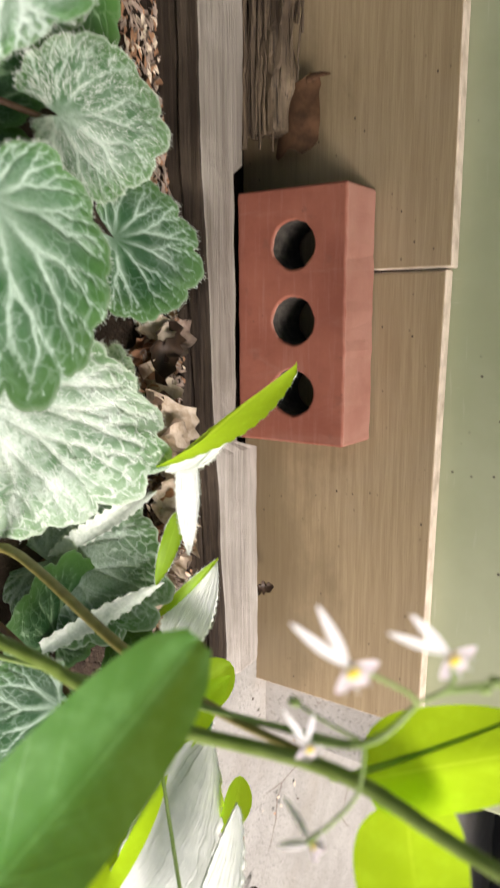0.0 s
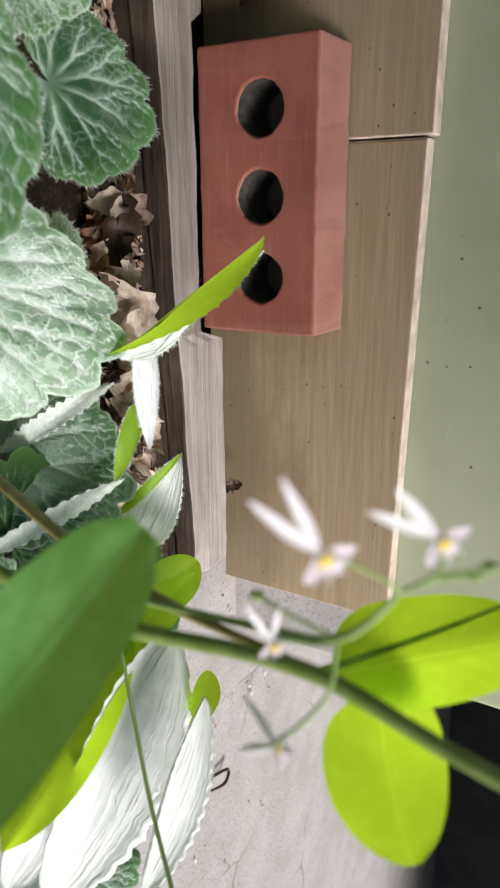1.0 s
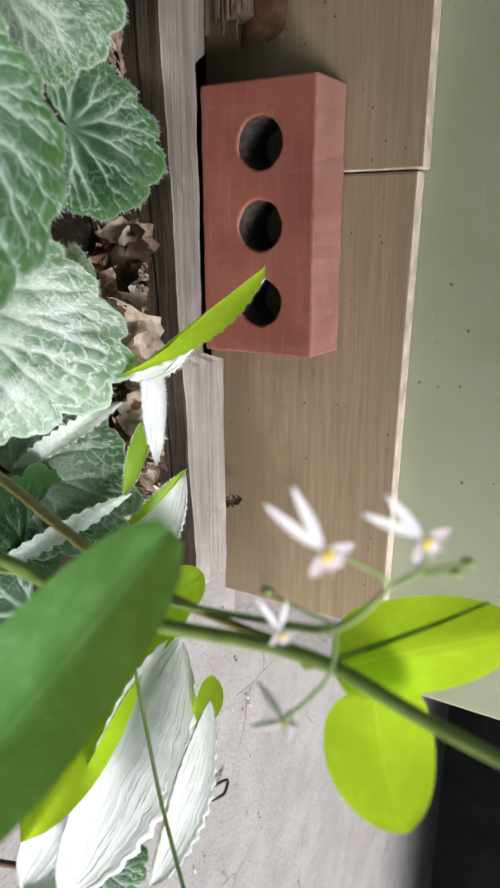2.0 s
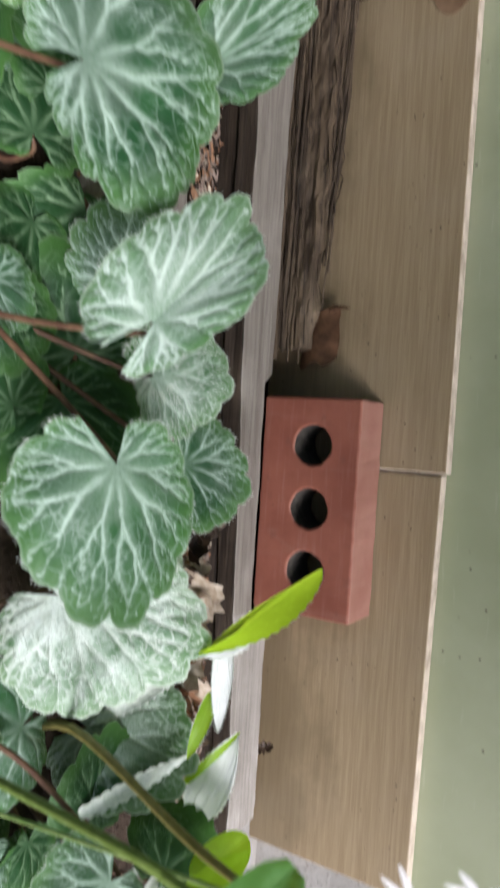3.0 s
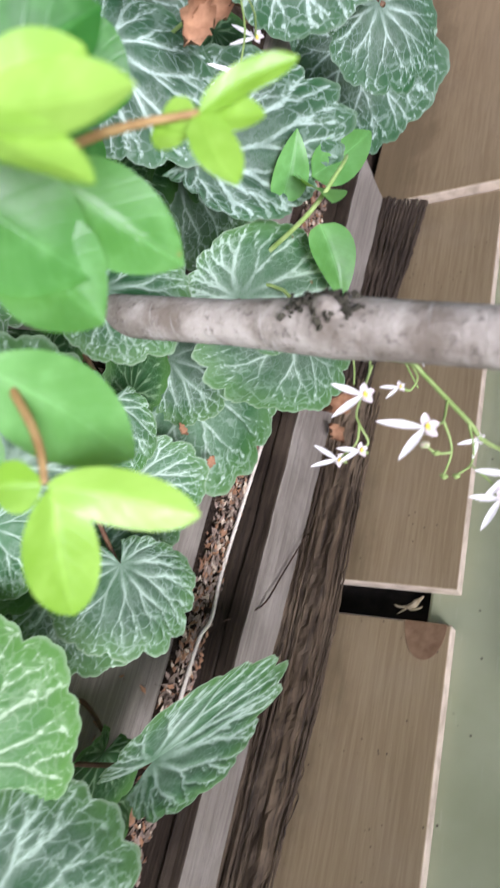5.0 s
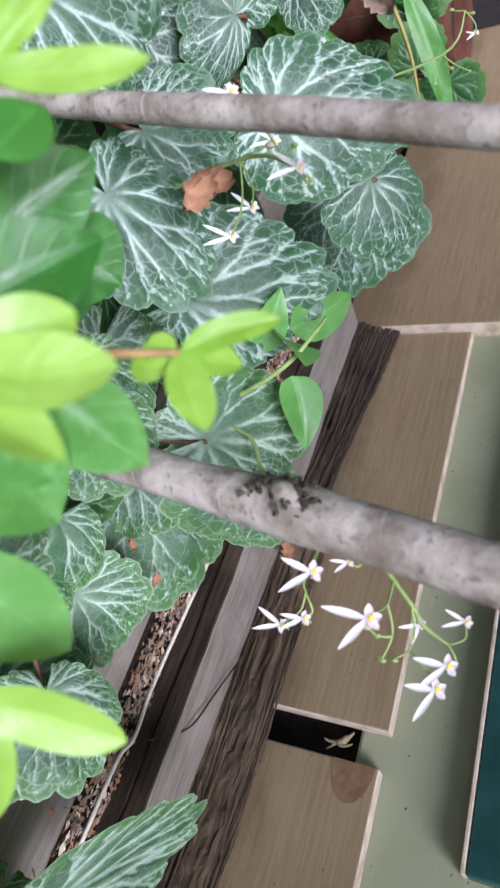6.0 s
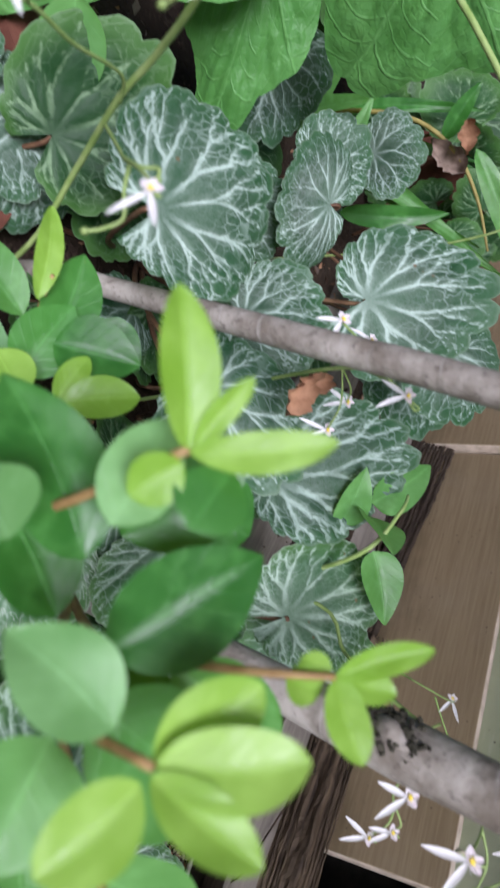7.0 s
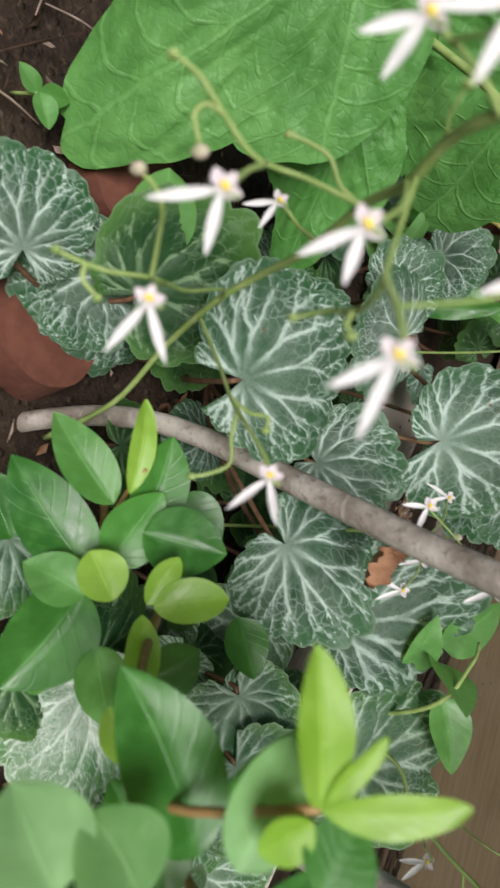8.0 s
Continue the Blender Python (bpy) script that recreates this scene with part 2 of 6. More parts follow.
def vine_material():
    """Quilted vine leaf: few palmate veins, side veins off them, puckered fields between."""
    n = Nodes("quilted_vine_leaf", 0.5, 0.35)
    uv = n.add("UVMap").outputs[0]
    s = n.add("SeparateXYZ")
    n.put(s.inputs[0], uv)
    a, r = s.outputs[0], s.outputs[1]
    obj = n.coord()
    wob = n.math("MULTIPLY", n.math("SUBTRACT", n.noise(obj, 22.0, 3), 0.5), 0.03)
    off = n.math("ABSOLUTE", n.math("SUBTRACT", n.math("FRACT", n.math("MULTIPLY", n.math("ADD", a, wob), 5.0)), 0.5))
    main = n.ramp(n.math("MULTIPLY", off, n.math("ADD", r, 0.05)), 0.004, 0.018, 1, 0)
    side = n.math("FRACT", n.math("MULTIPLY", n.math("ADD", n.math("SUBTRACT", r, n.math("MULTIPLY", off, 0.75)), wob), 6.5))
    side = n.math("MULTIPLY", n.ramp(n.math("ABSOLUTE", n.math("SUBTRACT", side, 0.5)), 0.02, 0.075, 1, 0), n.ramp(r, 0.1, 0.3))
    pucker = n.noise(obj, 95.0, 4, 0.6)
    quilt = n.noise(obj, 42.0, 3, 0.5)
    net = n.ramp(n.cells(obj, 150.0, "DISTANCE_TO_EDGE"), 0.0, 0.12, 1, 0)
    cloud = n.noise(obj, 14.0, 4)
    c = n.mix(n.ramp(cloud, 0.35, 0.7), (0.075, 0.225, 0.045), (0.135, 0.330, 0.085))
    c = n.mix(n.ramp(pucker, 0.4, 0.7, 0, 0.3), c, (0.150, 0.370, 0.120))
    v = n.math("MAXIMUM", main, n.math("MULTIPLY", side, 0.7))
    c = n.mix(n.ramp(quilt, 0.35, 0.65, 0.45, 0.0), c, (0.055, 0.180, 0.034))
    c = n.mix(n.math("MULTIPLY", v, 0.3), c, (0.190, 0.420, 0.130))
    c = n.mix(n.math("MULTIPLY", net, 0.04), c, (0.045, 0.170, 0.035))
    n.colour(c)
    n.bump(n.math("SUBTRACT", n.math("ADD", n.math("MULTIPLY", pucker, 0.5), n.math("MULTIPLY", quilt, 1.6)), n.math("ADD", n.math("MULTIPLY", v, 0.25), n.math("MULTIPLY", net, 0.06))), 0.5, 0.004)
    n.glow_through(n.mix(0.5, c, (0.25, 0.55, 0.05)), 0.25)
    return n.mat


def oval_material(name, deep, light, through):
    """Glossy shrub leaf with a pale midrib and bent side veins."""
    n = Nodes(name, 0.44, 0.4)
    uv = n.add("UVMap").outputs[0]
    s = n.add("SeparateXYZ")
    n.put(s.inputs[0], uv)
    x = n.math("ABSOLUTE", n.math("SUBTRACT", s.outputs[0], 0.5))
    y = s.outputs[1]
    rib = n.ramp(x, 0.004, 0.016, 1, 0)
    side = n.math("FRACT", n.math("MULTIPLY", n.math("SUBTRACT", y, n.math("MULTIPLY", x, 0.55)), 7.0))
    side = n.ramp(n.math("ABSOLUTE", n.math("SUBTRACT", side, 0.5)), 0.02, 0.11, 1, 0)
    cloud = n.noise(n.coord(), 30.0, 4)
    fine = n.noise(n.coord(), 300.0, 3)
    pits = n.noise(n.coord(), 120.0, 4, 0.6)
    rnd = n.rand()
    c = n.mix(n.ramp(n.math("ADD", n.math("MULTIPLY", cloud, 0.7), n.math("MULTIPLY", rnd, 0.3)), 0.3, 0.75), deep, light)
    c = n.mix(n.math("MULTIPLY", side, 0.05), c, tuple(min(1, 1.7 * k) for k in light))
    c = n.mix(n.math("MULTIPLY", n.math("MULTIPLY", rib, n.ramp(cloud, 0.35, 0.6, 0.3, 1.0)), 0.42), c, tuple(min(1, 1.9 * k + 0.03) for k in light))
    c = n.mix(n.ramp(pits, 0.45, 0.75, 0, 0.30), c, tuple(min(1, 1.35 * k + 0.01) for k in light))
    rib2 = n.ramp(n.cells(n.coord(), 90.0), 0.05, 0.11, 1, 0)
    c = n.mix(n.math("MULTIPLY", rib2, n.ramp(cloud, 0.60, 0.70, 0.0, 0.8)), c, (0.30, 0.24, 0.09))
    n.colour(c)
    n.rough(n.ramp(pits, 0.3, 0.7, 0.30, 0.46))
    n.bump(n.math("ADD", n.math("ADD", n.math("MULTIPLY", fine, 0.2), n.math("MULTIPLY", pits, 0.35)), n.math("MULTIPLY", n.math("ADD", n.math("MULTIPLY", side, 0.5), rib), -0.4)), 0.35, 0.0008)
    n.glow_through(n.mix(0.5, c, (0.60, 0.74, 0.02)), through)
    return n.mat


def plain_material(name, a, b, rough=0.6, scale=60.0, through=0.0, bumped=0.3):
    n = Nodes(name, rough, 0.35)
    d = n.noise(n.coord(), scale, 5, 0.6)
    c = n.mix(n.ramp(d, 0.3, 0.7), a, b)
    n.colour(c).bump(d, bumped, 0.001)
    if through:
        n.glow_through(c, through)
    return n.mat


def felt_material():
    """White felted leaf underside with fine creases along it, their shade painted dark."""
    n = Nodes("creased_white_underside", 0.8, 0.2)
    s = n.add("SeparateXYZ")
    n.put(s.inputs[0], n.add("UVMap").outputs[0])
    rnd = n.rand()
    wav = n.noise(n.coord(), 60.0, 4)
    streak = n.add("CombineXYZ")
    n.put(streak.inputs[0], n.math("MULTIPLY", n.math("ADD", s.outputs[0], n.math("MULTIPLY", wav, 0.12)), 16.0))
    n.put(streak.inputs[1], n.math("MULTIPLY", s.outputs[1], 2.2))
    n.put(streak.inputs[2], n.math("MULTIPLY", rnd, 20.0))
    crease = n.noise(streak.outputs[0], 1.0, 4, 0.6)
    c = n.mix(n.ramp(wav, 0.3, 0.7), (0.70, 0.72, 0.68), (0.84, 0.85, 0.82))
    c = n.mix(n.ramp(crease, 0.60, 0.70, 0.0, 0.75), c, (0.30, 0.33, 0.24))
    n.colour(c).bump(n.math("MULTIPLY", crease, -1.0), 0.8, 0.002)
    n.glow_through(c, 0.08)
    return n.mat


def bark_material():
    n = Nodes("grey_bark", 0.85, 0.2)
    v = n.coord()
    patch = n.noise(v, 28.0, 6, 0.6)
    fine = n.noise(v, 190.0, 5, 0.65)
    rings = n.noise(n.coord((14, 14, 90)), 2.0, 4)
    c = n.mix(n.ramp(patch, 0.35, 0.68), (0.18, 0.150, 0.122), (0.45, 0.41, 0.37))
    c = n.mix(n.ramp(fine, 0.52, 0.72, 0, 0.7), c, (0.075, 0.060, 0.050))
    c = n.mix(n.ramp(rings, 0.58, 0.72, 0, 0.4), c, (0.50, 0.48, 0.46))
    n.colour(c).bump(n.math("ADD", fine, patch), 0.7, 0.0015)
    return n.mat


TILE, TILE_EDGE, WALL, BRICK = tile_material(), tile_edge_material(), wall_material(), brick_material()
PLANK = timber_material("weathered_grey_timber", (0.165, 0.140, 0.118), (0.245, 0.214, 0.184), (0.315, 0.280, 0.246), grain=60.0, crack=0.30)
PLANK_PALE = timber_material("bleached_timber", (0.215, 0.190, 0.168), (0.320, 0.288, 0.258), (0.46, 0.42, 0.385), grain=70.0, crack=0.3)
DARKWOOD = timber_material("dark_brown_timber", (0.020, 0.013, 0.009), (0.050, 0.034, 0.022), (0.098, 0.071, 0.048), grain=110.0, crack=0.6)
ROTTEN = timber_material("rotten_split_wood", (0.026, 0.016, 0.010), (0.120, 0.083, 0.050), (0.230, 0.170, 0.112), grain=42.0, crack=0.8)
CONCRETE = ground_material("rough_concrete", (0.255, 0.240, 0.222), (0.325, 0.308, 0.288), (0.20, 0.187, 0.170), 14.0, 160.0, 0.85, 0.28)
SOIL = ground_material("garden_soil", (0.020, 0.013, 0.009), (0.048, 0.032, 0.022), (0.095, 0.066, 0.045), 11.0, 120.0)
CAVITY = plain_material("cavity_shade_black", (0.012, 0.010, 0.008), (0.025, 0.02, 0.016), 0.95)
# near-black grey that puts the passage's shade into the colour
DARKWALL = plain_material("passage_shade_grey", (0.020, 0.020, 0.020), (0.038, 0.037, 0.037), 0.8, 8.0)
SAX = saxifrage_material("marbled_saxifrage_leaf", (0.012, 0.058, 0.020), (0.034, 0.118, 0.040), (0.48, 0.61, 0.50), 0.14, silvering=0.55, lacing=0.50)
# darker copy of the leaf, with the shade low in the bed in its colour
SAX_SHADY = saxifrage_material("shady_dark_saxifrage_leaf", (0.010, 0.044, 0.012), (0.024, 0.080, 0.022), (0.24, 0.36, 0.20), 0.0, 0.15, silvering=0.25, margin=0.1, lacing=0.3)
SAX_DARK = saxifrage_material("blue_green_saxifrage_leaf", (0.006, 0.034, 0.013), (0.018, 0.074, 0.030), (0.47, 0.59, 0.52), 0.12, silvering=0.48, margin=0.15, lacing=0.50, fresh=(0.030, 0.110, 0.034))
# pale copies of the downy leaf, with hair glare and overexposure in the colour
SAX_PALE = saxifrage_material("silvery_glare_saxifrage_leaf", (0.030, 0.105, 0.036), (0.066, 0.175, 0.068), (0.62, 0.73, 0.63), 0.42, relief=0.5, margin=0.7, silvering=0.45, lacing=0.6)
SAX_GLARE = saxifrage_material("woolly_glare_saxifrage_leaf", (0.090, 0.185, 0.095), (0.190, 0.310, 0.180), (0.78, 0.82, 0.76), 1.2, relief=0.6, margin=0.8, silvering=0.90, lacing=0.85)
SAX_LIME = saxifrage_material("lime_saxifrage_leaf", (0.050, 0.155, 0.036), (0.090, 0.225, 0.055), (0.55, 0.68, 0.48), 0.08, 0.3, silvering=0.45, lacing=0.25, fresh=(0.120, 0.280, 0.050))
LEAF_DARK = oval_material("dark_shrub_leaf", (0.020, 0.105, 0.015), (0.058, 0.205, 0.034), 0.22)
LEAF_MID = oval_material("mid_shrub_leaf", (0.082, 0.250, 0.052), (0.170, 0.390, 0.120), 0.42)
LEAF_YOUNG = oval_material("young_shrub_leaf", (0.195, 0.380, 0.032), (0.315, 0.510, 0.090), 0.38)
LEAF_BACKLIT = oval_material("thin_lime_leaf", (0.300, 0.560, 0.010), (0.420, 0.700, 0.030), 0.80)
LEAF_GREENLIT = oval_material("thin_green_leaf", (0.260, 0.500, 0.020), (0.360, 0.620, 0.045), 0.65)
LEAF_BIG = vine_material()
# lighter copy of the shrub leaf that carries the sky's sheen as colour
LEAF_SHEEN = oval_material("sky_sheen_shrub_leaf", (0.145, 0.335, 0.105), (0.260, 0.485, 0.205), 0.40)
# dirty grey hole lining, darkened to paint in the shade inside
HOLE_DIRT_SHADE = plain_material("grey_dirt_and_shade_in_holes", (0.022, 0.018, 0.015), (0.060, 0.052, 0.042), 0.95, 130.0, 0.0, 0.8)
TEAL = plain_material("dark_teal_paint", (0.010, 0.048, 0.046), (0.018, 0.070, 0.066), 0.4, 30.0)
STEM = plain_material("green_stem", (0.230, 0.340, 0.090), (0.340, 0.440, 0.160), 0.5, 120.0, 0.15)
STEM_OLIVE = plain_material("olive_stem", (0.150, 0.215, 0.038), (0.225, 0.300, 0.078), 0.5, 120.0, 0.1)
STEM_RED = plain_material("reddish_leaf_stalk", (0.085, 0.040, 0.024), (0.150, 0.085, 0.045), 0.55, 120.0)
STEM_GOLD = plain_material("golden_green_stem", (0.240, 0.190, 0.050), (0.330, 0.280, 0.090), 0.5, 120.0, 0.1)
TWIG = plain_material("tan_brown_twig", (0.225, 0.130, 0.050), (0.335, 0.222, 0.092), 0.55, 150.0)
BARK = bark_material()
PETAL = plain_material("white_petal", (0.80, 0.76, 0.78), (0.88, 0.86, 0.87), 0.55, 200.0, 0.3, 0.1)
PETAL_SPOT = plain_material("pink_tinged_petal", (0.80, 0.66, 0.74), (0.88, 0.83, 0.86), 0.55, 500.0, 0.3, 0.1)
BUD = plain_material("green_and_pink_bud", (0.34, 0.42, 0.20), (0.66, 0.50, 0.46), 0.55, 420.0, 0.2, 0.2)
YELLOW = plain_material("yellow_ovary", (0.70, 0.50, 0.03), (0.80, 0.66, 0.10), 0.5, 400.0)
POT = plain_material("terracotta", (0.075, 0.025, 0.015), (0.130, 0.048, 0.030), 0.9, 40.0)
DEAD = plain_material("dry_brown_leaf", (0.205, 0.100, 0.052), (0.360, 0.200, 0.115), 0.8, 70.0, 0.1, 0.6)
DEAD_DARK = plain_material("dark_wet_dead_leaf", (0.018, 0.010, 0.006), (0.052, 0.028, 0.015), 0.6, 70.0, 0.0, 0.6)
CRUMB = plain_material("faded_leaf_crumb", (0.150, 0.105, 0.080), (0.300, 0.225, 0.180), 0.8, 90.0, 0.0, 0.6)
RUNNER = plain_material("bleached_white_runner", (0.60, 0.53, 0.44), (0.76, 0.70, 0.62), 0.6, 200.0)
DRY_PALE = plain_material("bleached_papery_leaf", (0.34, 0.26, 0.18), (0.60, 0.51, 0.41), 0.8, 110.0, 0.15, 0.7)
STEM_LIME = plain_material("pale_lime_stalk", (0.33, 0.46, 0.09), (0.52, 0.66, 0.20), 0.5, 120.0, 0.80)
STRAW = plain_material("bleached_stem", (0.42, 0.33, 0.24), (0.58, 0.49, 0.38), 0.7, 200.0)
FELT = plain_material("white_leaf_felt", (0.56, 0.62, 0.54), (0.76, 0.79, 0.73), 0.8, 260.0, 0.08, 0.5)
UNDERSIDE = felt_material()
HAIR = plain_material("silvery_leaf_hair", (0.62, 0.66, 0.58), (0.74, 0.78, 0.70), 0.6, 100.0, 0.3)
MOSS = plain_material("dark_bark_moss", (0.020, 0.018, 0.012), (0.055, 0.050, 0.035), 0.95, 180.0, 0.0, 0.8)
WEB = plain_material("dusty_cobweb", (0.24, 0.19, 0.11), (0.36, 0.30, 0.20), 0.8, 200.0)


# ---- helpers for building ----
def mesh_of(name, bm, *mats, smooth=False):
    me = bpy.data.meshes.new(name)
    bm.normal_update()
    bm.to_mesh(me)
    bm.free()
    for m in mats:
        me.materials.append(m)
    if smooth:
        me.polygons.foreach_set("use_smooth", [True] * len(me.polygons))
    return me


def part(name, bm, mats, parent=None, label="", smooth=False):
    mats = mats if isinstance(mats, (list, tuple)) else [mats]
    ob = new(name, mesh_of(name, bm, *mats, smooth=smooth))
    if parent:
        ob.parent = parent
    if label:
        ob["label"] = label
    return ob


def thing(name, label, category, group="", kind="", at=(0, 0, 0)):
    ob = new(name)
    ob.empty_display_size = 0.02
    ob.location = at
    return tagged(ob, label, category, group, kind)


def box(lo, hi, bevel=0.0, cuts=0, segments=2):
    bm = bmesh.new()
    bmesh.ops.create_cube(bm, size=1)
    lo, hi = Vector(lo), Vector(hi)
    for v in bm.verts:
        v.co = Vector((lo[i] + (v.co[i] + 0.5) * (hi[i] - lo[i]) for i in range(3)))
    if cuts:
        for ax in range(3):
            step = cuts[ax]
            for k in range(1, step):
                co = Vector((0, 0, 0))
                co[ax] = lo[ax] + (hi[ax] - lo[ax]) * k / step
                no = Vector((0, 0, 0))
                no[ax] = 1
                bmesh.ops.bisect_plane(bm, geom=bm.verts[:] + bm.edges[:] + bm.faces[:], plane_co=co, plane_no=no)
    if bevel:
        sharp = [e for e in bm.edges if len(e.link_faces) == 2 and e.calc_face_angle(0) > 1.0]
        bmesh.ops.bevel(bm, geom=sharp, offset=bevel, segments=segments, affect="EDGES", profile=0.5)
    return bm


def rumple(bm, amount, scale, seed=0.0, axes=(1, 1, 1)):
    for v in bm.verts:
        d = noise.noise_vector(v.co * scale + Vector((seed, seed * 1.7, seed * 0.6)))
        v.co += Vector((d[i] * amount * axes[i] for i in range(3)))
    return bm


def tube(points, radii, sides=8, bm=None):
    """A tapered round stem along the points, smoothed between them."""
    bm = bm or bmesh.new()
    pts = [Vector(p) for p in points]
    fine, rad = [], []
    n = len(pts)
    steps = 6 if n > 2 else 3
    for i in range(n - 1):
        p0, p1, p2, p3 = pts[max(i - 1, 0)], pts[i], pts[i + 1], pts[min(i + 2, n - 1)]
        for k in range(steps):
            u = k / steps
            fine.append(0.5 * ((2 * p1) + (p2 - p0) * u + (2 * p0 - 5 * p1 + 4 * p2 - p3) * u * u + (3 * p1 - p0 - 3 * p2 + p3) * u ** 3))
            rad.append(radii[i] + (radii[i + 1] - radii[i]) * u)
    fine.append(pts[-1])
    rad.append(radii[-1])
    rings, side = [], None
    for i, p in enumerate(fine):
        t = (fine[min(i + 1, len(fine) - 1)] - fine[max(i - 1, 0)]).normalized()
        if side is None:
            side = t.orthogonal().normalized()
        side = (side - t * side.dot(t)).normalized()
        up = t.cross(side)
        rings.append([bm.verts.new(p + (side * math.cos(2 * math.pi * k / sides) + up * math.sin(2 * math.pi * k / sides)) * rad[i]) for k in range(sides)])
    for a, b in zip(rings, rings[1:]):
        for k in range(sides):
            bm.faces.new((a[k], a[(k + 1) % sides], b[(k + 1) % sides], b[k]))
    for ring in (rings[0][::-1], rings[-1]):
        bm.faces.new(ring)
    return bm


def frame_of(base, tip, normal):
    """Axes of a leaf: along it, across it and out of its face."""
    along = (Vector(tip) - Vector(base))
    length = along.length
    along.normalize()
    across = along.cross(Vector(normal)).normalized()
    return length, along, across, across.cross(along).normalized()


# ---- the setting: wall, tile skirting, ground ----
WALL_END = 0.497
GROUND = -0.215


def build_wall():
    bm = box((-3.2, 0.018, -0.028), (WALL_END, 0.16, 2.6), 0.004)
    tagged(part("wall_north", bm, WALL), "matt grey-green painted outside wall with scuffs", "wall", kind="structure")
    # solid block whose near-black colour paints the shade of the hollow
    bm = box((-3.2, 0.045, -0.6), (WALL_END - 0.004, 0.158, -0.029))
    tagged(part("wall_cavity_shade", bm, [CAVITY]), "near-black block standing in for the shaded hollow behind the skirting tiles", "footing", kind="structure")
    bm = box((0.300, 0.020, -0.40), (WALL_END - 0.001, 0.044, -0.0285), 0.002)
    tagged(part("wall_plinth", bm, CONCRETE), "bare grey cement plinth at the end of the wall", "plinth", kind="structure")
    bm = box((WALL_END - 0.15, 0.161, -0.5), (WALL_END, 3.0, 2.6))
    tagged(part("wall_return", bm, WALL), "grey-green painted wall running back from the corner", "wall", kind="structure")
    # added wall, dark in place of the shade beyond the corner
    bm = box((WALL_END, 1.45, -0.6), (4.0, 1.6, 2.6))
    tagged(part("shade_wall", bm, DARKWALL), "added dark wall standing in for the shade past the corner", "wall", kind="structure")
    # unseen slab added to keep light off the wall and concrete
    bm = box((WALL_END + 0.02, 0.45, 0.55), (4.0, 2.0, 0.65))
    tagged(part("ceiling", bm, DARKWALL), "added unseen slab that blocks light past the corner", "ceiling", kind="structure")


def build_panel():
    t = thing("wall_panel", "dark teal painted panel on the wall with a pale lower edge", "panel", at=(-0.7, 0.0, 0.5))
    bm = box((-1.6, -0.006, 0.097), (-0.42, 0.0175, 1.0), 0.002)
    body = part("panel_board", bm, TEAL, t)
    bm = box((-1.6, -0.008, 0.0925), (-0.42, 0.0175, 0.0965), 0.001)
    rail = part("edge_strip", bm, TILE_EDGE, t, "pale edge strip")
    for ob in (body, rail):
        ob.matrix_parent_inverse = Matrix.Translation((0.7, 0.0, -0.5))


def skirting_tile(name, x0, x1, z1, front, label, sag=0.0):
    t = thing(name, label, "tile", group="skirting tiles along the wall", kind="", at=(x0, 0, 0))
    z0, back = -0.20, 0.0175
    bm = box((x0, front + 0.0012, z0), (x1, back, z1), 0.0010, segments=1)
    t_body = part("tile_body", bm, TILE_EDGE, None, "pale raw ceramic edge")
    bm = box((x0 + 0.0012, front, z0 + 0.001), (x1 - 0.0012, front + 0.004, z1 - 0.0014), 0.0008, segments=2)
    t_face = part("glazed_face", bm, TILE, None, "taupe wood-grain glaze")
    for ob in (t_body, t_face):
        for v in ob.data.vertices:
            if v.co.z > -0.1:
                v.co.z += sag * (v.co.x - x0) / (x1 - x0)
        ob.parent = t
        ob.matrix_parent_inverse = Matrix.Translation((-x0, 0, 0))
    return t


def build_skirting():
    skirting_tile("skirting_tile", 0.0008, 0.424, 0.0, 0.0, "taupe wood-look ceramic skirting tile behind a leaning brick", -0.007)
    skirting_tile("skirting_tile", -0.487, -0.0008, 0.004, -0.0005, "taupe wood-look ceramic skirting tile with a chipped corner")
    skirting_tile("skirting_tile", -1.125, -0.524, 0.006, 0.0, "taupe wood-look ceramic skirting tile beside an open gap")
    skirting_tile("skirting_tile", -2.2, -1.131, 0.10, -0.012, "taller wood-look tile standing proud of its neighbour")
    # half-round stain where the glaze came away at the corner by the gap
    bm = bmesh.new()
    ring = []
    for k in range(25):
        a = math.pi * k / 24
        ring.append(bm.verts.new((-0.4868 + 0.039 * math.sin(a), -0.0012, -0.0225 + 0.022 * math.cos(a))))
    bm.faces.new(ring)
    geo = bmesh.ops.extrude_face_region(bm, geom=bm.faces[:])
    bmesh.ops.translate(bm, verts=[v for v in geo["geom"] if isinstance(v, bmesh.types.BMVert)], vec=(0, 0.0035, 0))
    bmesh.ops.recalc_face_normals(bm, faces=bm.faces[:])
    tagged(part("glaze_chip", bm, plain_material("bare_clay_patch", (0.15, 0.085, 0.045), (0.25, 0.155, 0.09), 0.7, 50.0)), "brown half-round chip on a tile corner", "chip")
    # cobweb rag inside the gap
    bm = tube([(-0.519, 0.014, -0.034), (-0.507, 0.008, -0.040), (-0.502, 0.012, -0.050), (-0.494, 0.008, -0.056)], [0.0015, 0.003, 0.0016, 0.0004], 6)
    tube([(-0.507, 0.010, -0.032), (-0.503, 0.012, -0.044), (-0.505, 0.010, -0.064)], [0.0006, 0.0022, 0.0005], 5, bm)
    tagged(part("cobweb_rag", rumple(bm, 0.003, 90.0), WEB), "dusty yellowish cobweb clump in the gap between tiles", "cobweb")


